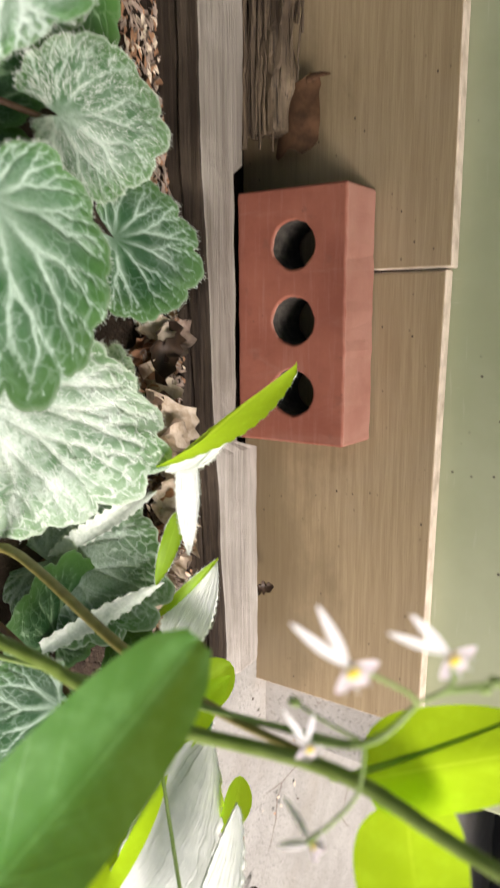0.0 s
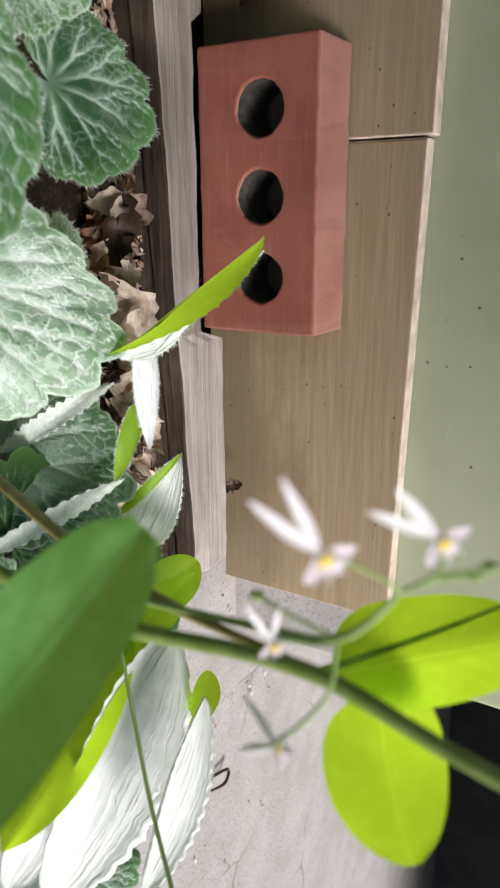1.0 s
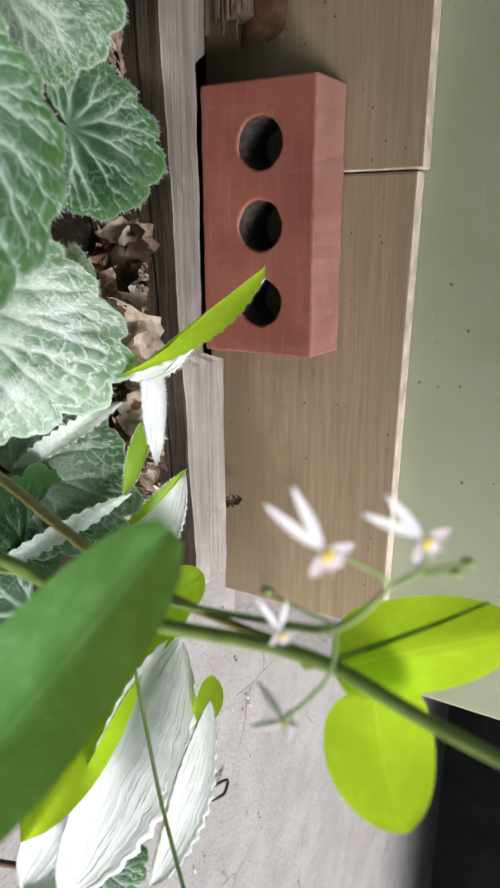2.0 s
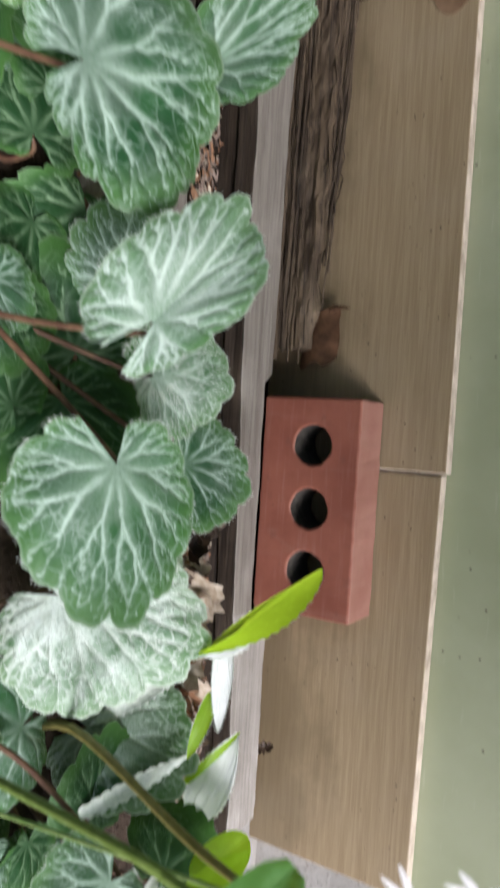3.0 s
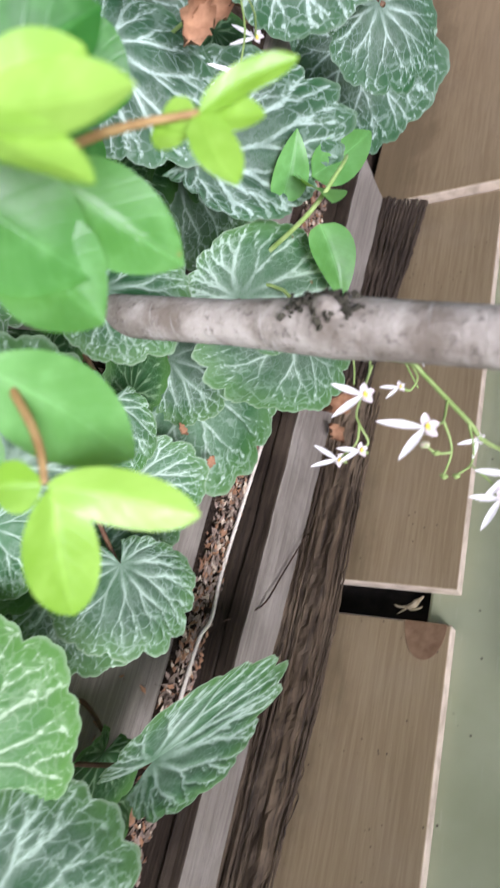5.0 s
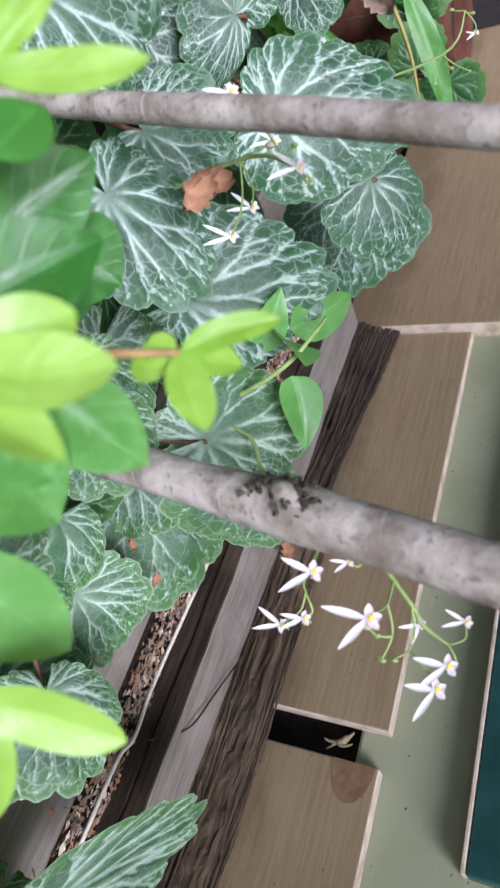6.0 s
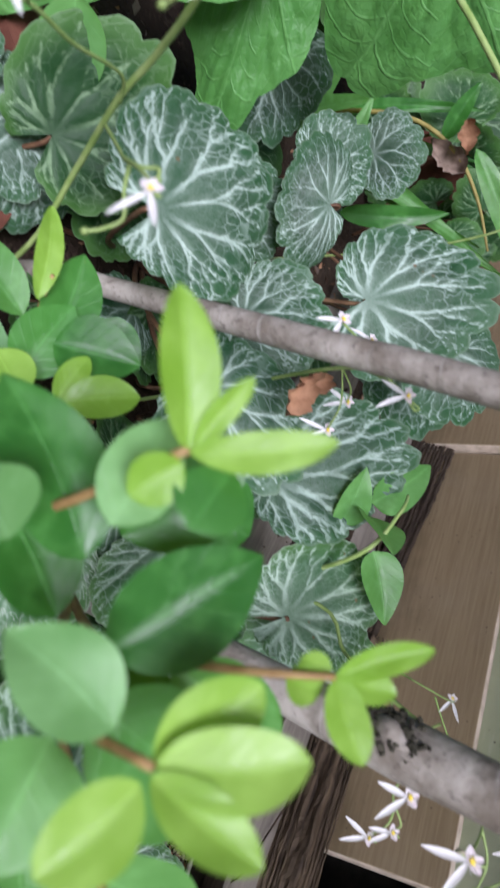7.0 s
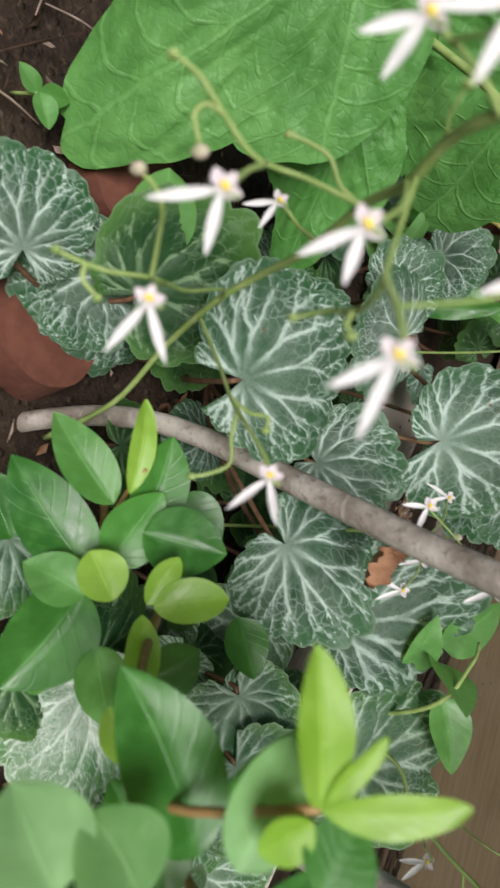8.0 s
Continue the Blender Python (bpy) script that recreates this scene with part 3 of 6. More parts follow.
def build_ground():
    bm = bmesh.new()
    xs = [-400, -30, -6, -3] + [-2.0 + 0.025 * k for k in range(110)] + [1.2, 3, 8, 40, 400]
    ys = [-400, -30, -6, -2.5] + [-1.4 + 0.025 * k for k in range(54)] + [-0.04, 0.2, 1, 4, 40, 400]
    grid = []
    for y in ys:
        row = []
        for x in xs:
            z = GROUND - 0.004
            near = abs(x + 0.6) < 1.5 and -1.5 < y < -0.05
            if near:
                z += 0.014 * noise.noise(Vector((x * 9, y * 9, 0))) + 0.007 * noise.noise(Vector((x * 31, y * 31, 3)))
                z += 0.016 * max(0.0, min(1.0, (x + 0.2) / 0.4))
            row.append(bm.verts.new((x, y, z)))
        grid.append(row)
    for a, b in zip(grid, grid[1:]):
        for k in range(len(xs) - 1):
            bm.faces.new((a[k], a[k + 1], b[k + 1], b[k]))
    tagged(part("ground", bm, SOIL, smooth=True), "dark crumbly garden soil with litter", "soil", kind="structure")
    bm = box((0.385, -1.6, -0.30), (6.0, 3.0, -0.186), 0.006, cuts=(90, 60, 1))
    for v in bm.verts:
        if v.co.z > -0.2:
            v.co.z += 0.0035 * noise.noise(v.co * 14) + 0.002 * noise.noise(v.co * 60)
    tagged(part("pavement", bm, CONCRETE, smooth=True), "rough pale concrete path with grit and twigs", "pavement", kind="structure")


def build_timbers():
    t = thing("edging_timber", "weathered grey garden timber on a dark beam", "timber", at=(-0.4, -0.07, -0.30))

    def front_edge(x):
        """The front is bowed: it draws back towards the concrete end."""
        return -0.116 + 0.028 * max(0.0, min(1.0, (x + 0.10) / 0.44)) + 0.0016 * noise.noise(Vector((x * 11, 3, 0))) + 0.0008 * noise.noise(Vector((x * 60, 3, 0)))

    def back_edge(x):
        """The worn inner edge of the top board, narrower where it has rotted away."""
        if x > 0.152:
            y = -0.031
        elif x > -0.09:
            y = -0.0675
        else:
            y = -0.052 + 0.020 * min(1.0, max(0.0, (-0.30 - x) / 0.4))
        return y + 0.0022 * noise.noise(Vector((x * 30, 5, 0))) + 0.0012 * noise.noise(Vector((x * 110, 5, 0)))

    bm = box((-1.12, -0.107, -0.187), (0.380, -0.036, -0.165), 0.0025, cuts=(150, 5, 2))
    bm.normal_update()
    # front faces take the beam's darker wood, the far end the paler one
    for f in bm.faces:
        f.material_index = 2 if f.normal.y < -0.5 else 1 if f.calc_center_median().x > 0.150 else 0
    for v in bm.verts:
        f = (v.co.y + 0.107) / 0.071
        v.co.y = front_edge(v.co.x) + f * (back_edge(v.co.x) - front_edge(v.co.x)) + (1 - f) * 0.0022 * noise.noise(Vector((v.co.x * 14, 0, v.co.z * 90)))
        v.co.z += 0.0016 * noise.noise(Vector((v.co.x * 16, v.co.y * 70, 0))) + 0.0007 * noise.noise(Vector((v.co.x * 50, v.co.y * 260, 0)))
        if v.co.x > 0.36:
            v.co.x += 0.006 * noise.noise(Vector((0, v.co.y * 60, v.co.z * 60)))
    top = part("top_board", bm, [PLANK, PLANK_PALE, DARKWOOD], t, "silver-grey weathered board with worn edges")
    bm = box((-1.10, -0.1035, -0.33), (0.374, -0.070, -0.1875), 0.003, cuts=(120, 2, 10))
    for v in bm.verts:
        if v.co.y < -0.09:
            v.co.y += front_edge(v.co.x) + 0.1065 + 0.001
            v.co.y += 0.0028 * noise.noise(Vector((v.co.x * 7, 0, v.co.z * 130))) + 0.0012 * noise.noise(Vector((v.co.x * 40, 2, v.co.z * 200)))
    side = part("side_beam", bm, DARKWOOD, t, "dark rotting beam")
    for ob in (top, side):
        ob.matrix_parent_inverse = Matrix.Translation((0.4, 0.07, 0.30))
    # split rotten lath between the timber and the tiles
    lath = thing("rotten_lath", "split dark rotten lath leaning on the tiles", "wood", at=(-0.38, -0.03, -0.17))
    bm = rumple(box((-0.770, -0.030, -0.180), (-0.120, -0.010, -0.128), 0.003, cuts=(110, 3, 10)), 0.003, 46.0, 2.0)
    for v in bm.verts:
        v.co.z -= 0.05 * max(0, v.co.x + 0.35) * (1 if v.co.z > -0.15 else 0)
        v.co.y += 0.006 * noise.noise(Vector((v.co.x * 8, 0, v.co.z * 160))) + 0.003 * noise.noise(Vector((v.co.x * 40, 0, v.co.z * 300)))
        v.co.z += 0.005 * noise.noise(Vector((v.co.x * 22, 7, 0))) if v.co.z > -0.14 else 0.0
    ob = part("core", bm, ROTTEN, lath)
    ob.matrix_parent_inverse = Matrix.Translation(-lath.location)
    for k in range(80):
        f = k / 79
        x0, x1 = -0.790 + 0.06 * random.random(), -0.105 - 0.06 * random.random()
        if k % 4 == 1:
            x1 -= random.uniform(0.1, 0.45)
        if k % 4 == 3:
            x0 += random.uniform(0.1, 0.45)
        if f > 0.75:
            x1 -= 0.15 * random.random()
        y, z = -0.036 + 0.024 * f + random.uniform(-0.002, 0.002), -0.176 + 0.060 * f + random.uniform(-0.002, 0.002)
        w = random.choice((0.0006, 0.0008, 0.0012, 0.0016, 0.0024))
        drop = 0.030 * f
        pts = [(x0 + (x1 - x0) * q / 11, y + random.uniform(-0.0016, 0.0016) - 0.004 * (q / 11), z + random.uniform(-0.0013, 0.0013) - drop * max(0, q / 11 - 0.55)) for q in range(12)]
        ob = part("splinter", rumple(tube(pts, [w * random.uniform(0.6, 1.3) for _ in pts], 6), 0.0014, 140.0, k), ROTTEN, lath)
        ob.matrix_parent_inverse = Matrix.Translation(-lath.location)
    lath = thing("rotten_lath", "dark crumbling lath at the foot of the tiles", "wood", at=(-0.9, -0.03, -0.17))
    for k in range(16):
        f = k / 15
        pts = [(-1.12 + 0.36 * q / 7, -0.034 + 0.024 * f + random.uniform(-0.002, 0.002), -0.178 + 0.075 * f * (1 - 0.5 * q / 7) + random.uniform(-0.002, 0.002)) for q in range(8)]
        ob = part("splinter", rumple(tube(pts, [random.uniform(0.0018, 0.0042) for _ in pts], 6), 0.002, 90.0, k), DARKWOOD, lath)
        ob.matrix_parent_inverse = Matrix.Translation(-lath.location)
    bm = box((-1.2, -0.30, -0.30), (-0.20, -0.165, -0.204), 0.005, cuts=(60, 6, 1))
    for v in bm.verts:
        v.co.y += 0.25 * (v.co.x + 0.3) * 0.12
        v.co.z += 0.0025 * noise.noise(Vector((v.co.x * 14, v.co.y * 40, 0)))
    tagged(part("old_board", bm, PLANK), "old grey board lying in the soil under the leaves", "board")


def build_brick():
    x0, x1, y0, y1, z0, z1 = -0.068, 0.149, -0.053, -0.003, -0.1720, -0.067
    hz, rad, seg = -0.1165, 0.0200, 40
    holes = [x0 + 0.047, x0 + 0.1105, x0 + 0.1725]
    splits = [x0, (holes[0] + holes[1]) / 2, (holes[1] + holes[2]) / 2, x1]
    bm = bmesh.new()
    for i, hx in enumerate(holes):
        left, right = splits[i], splits[i + 1]
        turns = sorted({2 * math.pi * k / seg for k in range(seg)} | {math.atan2(cz - hz, cx - hx) % (2 * math.pi) for cx in (left, right) for cz in (z0, z1)})
        loops = []
        for y in (y0, y1):
            inner, outer = [], []
            for a in turns:
                c, s = math.cos(a), math.sin(a)
                inner.append(bm.verts.new((hx + rad * c, y, hz + rad * s)))
                reach = min(((right - hx) if c > 0 else (hx - left)) / max(abs(c), 1e-6), ((z1 - hz) if s > 0 else (hz - z0)) / max(abs(s), 1e-6))
                outer.append(bm.verts.new((hx + reach * c, y, hz + reach * s)))
            loops.append((inner, outer))
        n = len(turns)
        (fi, fo), (bi, bo) = loops
        for k in range(n):
            m = (k + 1) % n
            bm.faces.new((fi[k], fo[k], fo[m], fi[m]))
            bm.faces.new((bi[m], bo[m], bo[k], bi[k]))
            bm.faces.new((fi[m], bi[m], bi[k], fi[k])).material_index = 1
            mid = (fo[k].co + fo[m].co) / 2
            if i > 0 and abs(mid.x - left) < 1e-4 or i < 2 and abs(mid.x - right) < 1e-4:
                continue
            bm.faces.new((fo[k], bo[k], bo[m], fo[m]))
    bmesh.ops.remove_doubles(bm, verts=bm.verts[:], dist=0.0003)
    bmesh.ops.recalc_face_normals(bm, faces=bm.faces[:])
    rims = [e for e in bm.edges if len(e.link_faces) == 2 and e.calc_face_angle(0) > 1.2]
    bmesh.ops.bevel(bm, geom=rims, offset=0.0024, segments=3, affect="EDGES", profile=0.5)
    for v in bm.verts:
        v.co.z += 0.0045 * max(0.0, (v.co.z - z0) / (z1 - z0)) * (v.co.y - y0) / (y1 - y0)
    # worn outline: only the long outer edges and the rims of the holes wander
    for v in bm.verts:
        inner = min(math.hypot(v.co.x - hx, v.co.z - hz) for hx in holes) < rad + 0.004
        outer = (v.co.z < z0 + 0.004 or v.co.z > z1 - 0.004) and min(abs(v.co.x - k) for k in splits) > 0.004
        if inner or outer:
            d = noise.noise_vector(v.co * 70.0) * 0.0010 + noise.noise_vector(v.co * 240.0) * 0.0006
            v.co += Vector((d.x if inner else 0.0, 0.0, d.z))
    tagged(part("brick", bm, [BRICK, HOLE_DIRT_SHADE]), "red clay brick with three round holes leaning against the tiles", "brick")


build_wall()
build_panel()
build_skirting()
build_ground()
build_timbers()
build_brick()


# ---- plants ----
def vein_tree(rng, half, place, fine):
    """Veins that leave the stalk like a fan and fork three times before the margin; rows of start, end and half-width."""
    rows = []
    stops = (0.36, 0.64, 0.86, 1.0)

    def grow(a0, a1, q0, level, w, spread):
        q1 = min(1.0, stops[level] + rng.uniform(-0.07, 0.07))
        last, steps = place(a0, q0), 3
        for k in range(1, steps + 1):
            f = k / steps
            q = q0 + (q1 - q0) * f
            a = a0 + (a1 - a0) * f ** 0.8 + rng.gauss(0, 0.016)
            spot = place(a, q)
            rows.append((*last, *spot, w * (1.0 - 0.25 * f)))
            last = spot
            if level and fine and rng.random() < 0.5:
                side = rng.choice((-1, 1))
                rows.append((*spot, *place(a + side * spread * rng.uniform(0.7, 1.3), min(1.0, q + rng.uniform(0.05, 0.13))), w * 0.42))
        if level < (3 if fine else 2):
            for side in (-1, 1):
                grow(a1, a1 + side * spread * rng.uniform(0.7, 1.3), q1, level + 1, w * rng.uniform(0.58, 0.74), spread * 0.52)

    count_main = rng.choice((8, 9, 10))
    gap = 2 * half / count_main
    for k in range(count_main):
        a = -half + gap * (k + 0.5) + rng.uniform(-0.14, 0.14) * gap
        grow(a * 0.96, a, 0.015, 0, 0.027 * rng.uniform(0.75, 1.3), gap * 0.25)
    return np.array(rows, dtype=np.float32)


def vein_distance(u, v, rows):
    """How far each spot lies from the nearest vein, in half-widths of that vein."""
    best = np.full(u.shape, 4.0, dtype=np.float32)
    for x0, y0, x1, y1, w in rows:
        dx, dy = x1 - x0, y1 - y0
        t = np.clip(((u - x0) * dx + (v - y0) * dy) / (dx * dx + dy * dy + 1e-9), 0.0, 1.0)
        best = np.minimum(best, np.hypot(u - x0 - t * dx, v - y0 - t * dy) / w)
    return best


def marbled_leaf_mesh(base, tip, width, normal, fold, seed, scallop=1.0, hairy=False, woolly=0, lobed=0.0, segs=200, rings=46):
    """A round saxifrage blade with a notch at the stalk, scalloped edge, sunken veins and puffed fields between them."""
    rng = random.Random(seed)
    length, along, across, out = frame_of(base, tip, normal)
    lobes = rng.choice((8, 9, 10))
    ph = rng.random() * 6
    cup = rng.uniform(-0.05, 0.26)
    half = radians(rng.uniform(146, 166))
    wide = width / length
    lean = rng.uniform(-0.10, 0.10)

    def reach(a):
        r = 0.27 + 0.73 * np.abs(np.cos(a / 2)) ** 1.6 + 0.05 * np.sin(a + ph) + lean * np.sin(a) + 0.03 * np.sin(3 * a + 2 * ph)
        return r * (1 + lobed * (np.cos(5 * a) - 0.3) * 0.5)

    def place(a, q):
        r = q * float(reach(a))
        return math.sin(a) * r * 0.76 * wide, math.cos(a) * r

    a = np.linspace(-half, half, segs + 1)[None, :]
    q = (np.linspace(0.0, 1.0, rings + 1) ** 0.9)[:, None]
    tooth = np.abs(np.sin(a * lobes * 0.93 + ph + 0.5 * np.sin(2 * a + ph)))
    scal = scallop * ((0.055 + 0.025 * np.sin(3 * a + ph)) * (tooth ** 0.6 - 0.65) * 1.7 + 0.020 * (np.abs(np.sin(a * lobes * 2.4 + ph)) - 0.5)) + 0.03 * np.sin(5 * a + ph)
    r = q * reach(a) * (1 + scal * q ** 3)
    u, v = np.sin(a) * r * 0.76 * wide, np.cos(a) * r
    d = vein_distance(u.astype(np.float32), v.astype(np.float32), vein_tree(rng, half, place, segs > 100))
    z = -cup * (u * u + v * v) * 1.1 + 0.020 * np.sin(a * 6 + ph) * q * q + 0.075 * np.sin(a * 2 + ph * 2) * q * q + 0.045 * np.sin(a * 3 + ph) * q ** 3
    z += 0.030 * np.sin(u * 4.3 + ph) * np.sin(v * 3.7 + 2 * ph) + 0.010 * np.sin(u * 13 + 3 * ph) * np.sin(v * 11 + ph)
    z += 0.017 * (1 - np.exp(-0.35 * d * d)) * np.minimum(1.0, q * 3) * np.minimum(1.0, (1.02 - q) * 6)
    if fold:
        z += fold * np.abs(u) * 0.9
        u = u * (1 - 0.35 * fold)
    axes = np.array((across, along, out))
    co = np.array(base)[None, :] + np.stack((u, v, z), -1).reshape(-1, 3) @ axes * length
    wd = segs + 1
    idx = np.arange(rings * wd).reshape(rings, wd)[:, :-1].reshape(-1)
    quads = np.stack((idx, idx + wd, idx + wd + 1, idx + 1), -1)
    verts, faces = co.tolist(), quads.tolist()
    hairs = []
    grid = co.reshape(rings + 1, wd, 3)

    def hair(j, i, long, rise, spread):
        p = Vector(grid[j, i])
        away = (p - Vector(grid[j - 3, i])).normalized()
        tang = (Vector(grid[j, i + 1]) - Vector(grid[j, i - 1])).normalized()
        end = p + (away + tang * rng.uniform(-spread, spread) + out * rng.uniform(*rise)).normalized() * rng.uniform(*long)
        hairs.append((p - tang * 0.00015 + out * 0.0002, p + tang * 0.00015 + out * 0.0002, end))

    if hairy:
        for k in range(300):
            hair(rings, rng.randrange(1, segs - 1), (0.0012, 0.0032), (-0.5, 0.6), 0.5)
    for k in range(woolly):
        hair(rng.randrange(8, rings), rng.randrange(1, segs - 1), (0.002, 0.006), (0.1, 0.5), 0.9)
    for three in hairs:
        faces.append((len(verts), len(verts) + 1, len(verts) + 2))
        verts += [tuple(p) for p in three]
    me = bpy.data.meshes.new("leaf")
    me.from_pydata(verts, [], faces)
    plain = len(quads)
    me.polygons.foreach_set("material_index", [0] * plain + [1] * len(hairs))
    me.polygons.foreach_set("use_smooth", [True] * len(faces))
    flat = np.stack((np.broadcast_to((a + half) / (2 * half), u.shape), np.broadcast_to(q, u.shape)), -1).reshape(-1, 2)
    uv = np.vstack((flat[quads.reshape(-1)], np.zeros((3 * len(hairs), 2))))
    me.uv_layers.new(name="UVMap").data.foreach_set("uv", uv.reshape(-1).tolist())
    me.attributes.new("vein", "FLOAT", "POINT").data.foreach_set("value", d.reshape(-1).tolist() + [4.0] * (3 * len(hairs)))
    return me


count = [0]


def blade(me, mats, plant, label=""):
    for m in mats:
        me.materials.append(m)
    ob = new("leaf", me)
    ob.parent = plant
    ob.matrix_parent_inverse = Matrix.Translation(-plant.location)
    if label:
        ob["label"] = label
    return ob


def leaf(plant, base, tip, width, normal, fold=0.0, pale=0.0, green=0.0, shady=False):
    count[0] += 1
    hairy = base[0] > -0.20 and base[2] > -0.16
    fine = dict(segs=84, rings=20) if shady else {}
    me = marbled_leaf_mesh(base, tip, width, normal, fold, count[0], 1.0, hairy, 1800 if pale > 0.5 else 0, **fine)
    mat = SAX_SHADY if shady else SAX_DARK if plant in (sax_f, sax_h) else SAX_LIME if green else SAX_GLARE if pale > 0.7 else SAX_PALE if pale > 0.3 else SAX
    label = "silvery marbled leaf with glare in its colour" if pale > 0.3 else "folded marbled leaf" if fold > 0.4 else ""
    blade(me, [mat, HAIR] if hairy or pale > 0.5 else [mat], plant, label)
    b = Vector(base)
    root = Vector((base[0] - 0.02, base[1] - 0.01, GROUND - 0.004)) if shady else plant.location
    sag = (b + root) / 2 + Vector((0, 0, -0.01)) - (Vector(tip) - b).normalized() * 0.02
    start = b - Vector(normal).normalized() * 0.0030
    bm = tube([start, b - (Vector(tip) - b).normalized() * 0.008 - Vector(normal).normalized() * 0.009, sag, root], [0.0014, 0.0017, 0.0021, 0.0026], 7)
    stalk = part("leaf_stalk", bm, STEM_RED, plant, smooth=True)
    stalk.matrix_parent_inverse = Matrix.Translation(-plant.location)


def oval_mesh(base, tip, width, normal, seed, point=0.82, bend=0.12, rows=20, cols=8, blunt=0.86):
    rng = random.Random(seed)
    length, along, across, out = frame_of(base, tip, normal)
    curl, twist = rng.uniform(0.3, 1.3) * bend, rng.uniform(-0.25, 0.25)
    side = rng.uniform(-0.04, 0.04)
    vee = rng.uniform(0.16, 0.42)
    bm = bmesh.new()
    uvs = bm.loops.layers.uv.new("UVMap")
    info, grid = {}, []
    for j in range(rows + 1):
        q = j / rows
        w = width * 0.5 * max(0.02, 1 - abs(2 * q ** point - 1) ** 2.1) ** blunt
        row = []
        for i in range(cols + 1):
            s = i / cols * 2 - 1
            u = s * w + side * length * math.sin(math.pi * q)
            z = -curl * length * (q - 0.15) ** 2 + vee * abs(s) * w + twist * s * w * q + 0.012 * length * math.sin(q * 9 + seed + s * 2) * abs(s)
            vert = bm.verts.new(Vector(base) + along * (q * length) + across * u + out * z)
            info[vert] = (i / cols, q)
            row.append(vert)
        grid.append(row)
    for a, b in zip(grid, grid[1:]):
        for i in range(cols):
            f = bm.faces.new((a[i], b[i], b[i + 1], a[i + 1]))
            for lp in f.loops:
                lp[uvs].uv = info[lp.vert]
    bm.normal_update()
    return bm


def scroll(plant, base, tip, width, normal, top, curl_by=1.4, point=0.85, blunt=0.75, notch=0.05, lined=True):
    """A leaf with rolled-up toothed margins: green or silvery above, white felt beneath, and a fringe of hairs."""
    count[0] += 1
    rng = random.Random(count[0])
    length, along, across, out = frame_of(base, tip, normal)
    rows, cols = 44, 18
    bm = bmesh.new()
    uvs = bm.loops.layers.uv.new("UVMap")
    info, sheets = {}, []
    for lift in ((0.0, -0.0006) if lined else (0.0,)):
        grid = []
        for j in range(rows + 1):
            q = j / rows
            w = width * 0.5 * max(0.02, 1 - abs(2 * q ** point - 1) ** 2.1) ** blunt
            row = []
            for i in range(cols + 1):
                s = i / cols * 2 - 1
                tooth = 1 + notch * math.sin(j * 1.9 + 2 * s) * abs(s) ** 4
                far = max(0.0, abs(s) * tooth - 0.5)
                round_off = 0.5 / max(0.05, curl_by)
                turn = far / round_off
                x = math.copysign(min(abs(s) * tooth, 0.5) + round_off * math.sin(turn), s) * w
                z = round_off * (1 - math.cos(turn)) * w + 0.14 * abs(s) * w - 0.10 * length * (q - 0.3) ** 2 + 0.012 * length * math.sin(q * 7 + count[0] + 2 * s)
                vert = bm.verts.new(Vector(base) + along * (q * length) + across * x + out * (z + lift))
                info[vert] = (i / cols, q)
                row.append(vert)
            grid.append(row)
        sheets.append(grid)
    for k, grid in enumerate(sheets):
        for a, b in zip(grid, grid[1:]):
            for i in range(cols):
                four = (a[i], b[i], b[i + 1], a[i + 1])
                f = bm.faces.new(four if k == 0 else four[::-1])
                f.material_index = k
                for lp in f.loops:
                    lp[uvs].uv = info[lp.vert]
    for i in (0, cols):
        for j in range(rows if lined else 0):
            f = bm.faces.new((sheets[0][j][i], sheets[0][j + 1][i], sheets[1][j + 1][i], sheets[1][j][i]))
            f.material_index = 1
        for k in range(120):
            j = rng.randrange(1, rows)
            p = sheets[0][j][i].co.lerp(sheets[0][j + 1][i].co, rng.random())
            away = (sheets[0][j][i].co - sheets[0][j][i + (2 if i == 0 else -2)].co).normalized()
            end = p + (away + along * rng.uniform(-0.4, 0.8)).normalized() * rng.uniform(0.0010, 0.0026)
            bm.faces.new([bm.verts.new(v) for v in (p - along * 0.00015, p + along * 0.00015, end)]).material_index = 2
    ob = part("leaf", bm, [top, FELT, HAIR], plant, "rolled leaf with white downy underside" if lined else "thin bright green leaf with a hairy rim", smooth=True)
    ob.matrix_parent_inverse = Matrix.Translation(-plant.location)


def heart(plant, base, tip, width, normal):
    count[0] += 1
    blade(marbled_leaf_mesh(base, tip, width, normal, 0.0, count[0], 0.5, lobed=0.22, segs=140, rings=34), [LEAF_BIG], plant)


def oval(plant, base, tip, width, normal, tone, mat=None, **shape):
    count[0] += 1
    if tone > 0.7:
        shape = dict(dict(point=1.0, blunt=0.66), **shape)
    bm = oval_mesh(base, tip, width, normal, count[0], **shape)
    m = mat or (LEAF_YOUNG if tone > 0.7 else LEAF_SHEEN if tone > 0.45 else LEAF_MID if tone > 0.28 else LEAF_DARK)
    ob = part("leaf", bm, m, plant, "young yellow-green leaf" if tone > 0.7 else "", smooth=True)
    ob.matrix_parent_inverse = Matrix.Translation(-plant.location)
    return ob


def stem(plant, name, points, radii, mat, label="", sides=9):
    ob = part(name, tube(points, radii, sides), mat, plant, label, smooth=True)
    ob.matrix_parent_inverse = Matrix.Translation(-plant.location)
    return ob


def saxifrage(x, y, label):
    return thing("saxifrage_plant", label, "plant", group="saxifrage rosettes in the bed", at=(x, y, GROUND + 0.004))


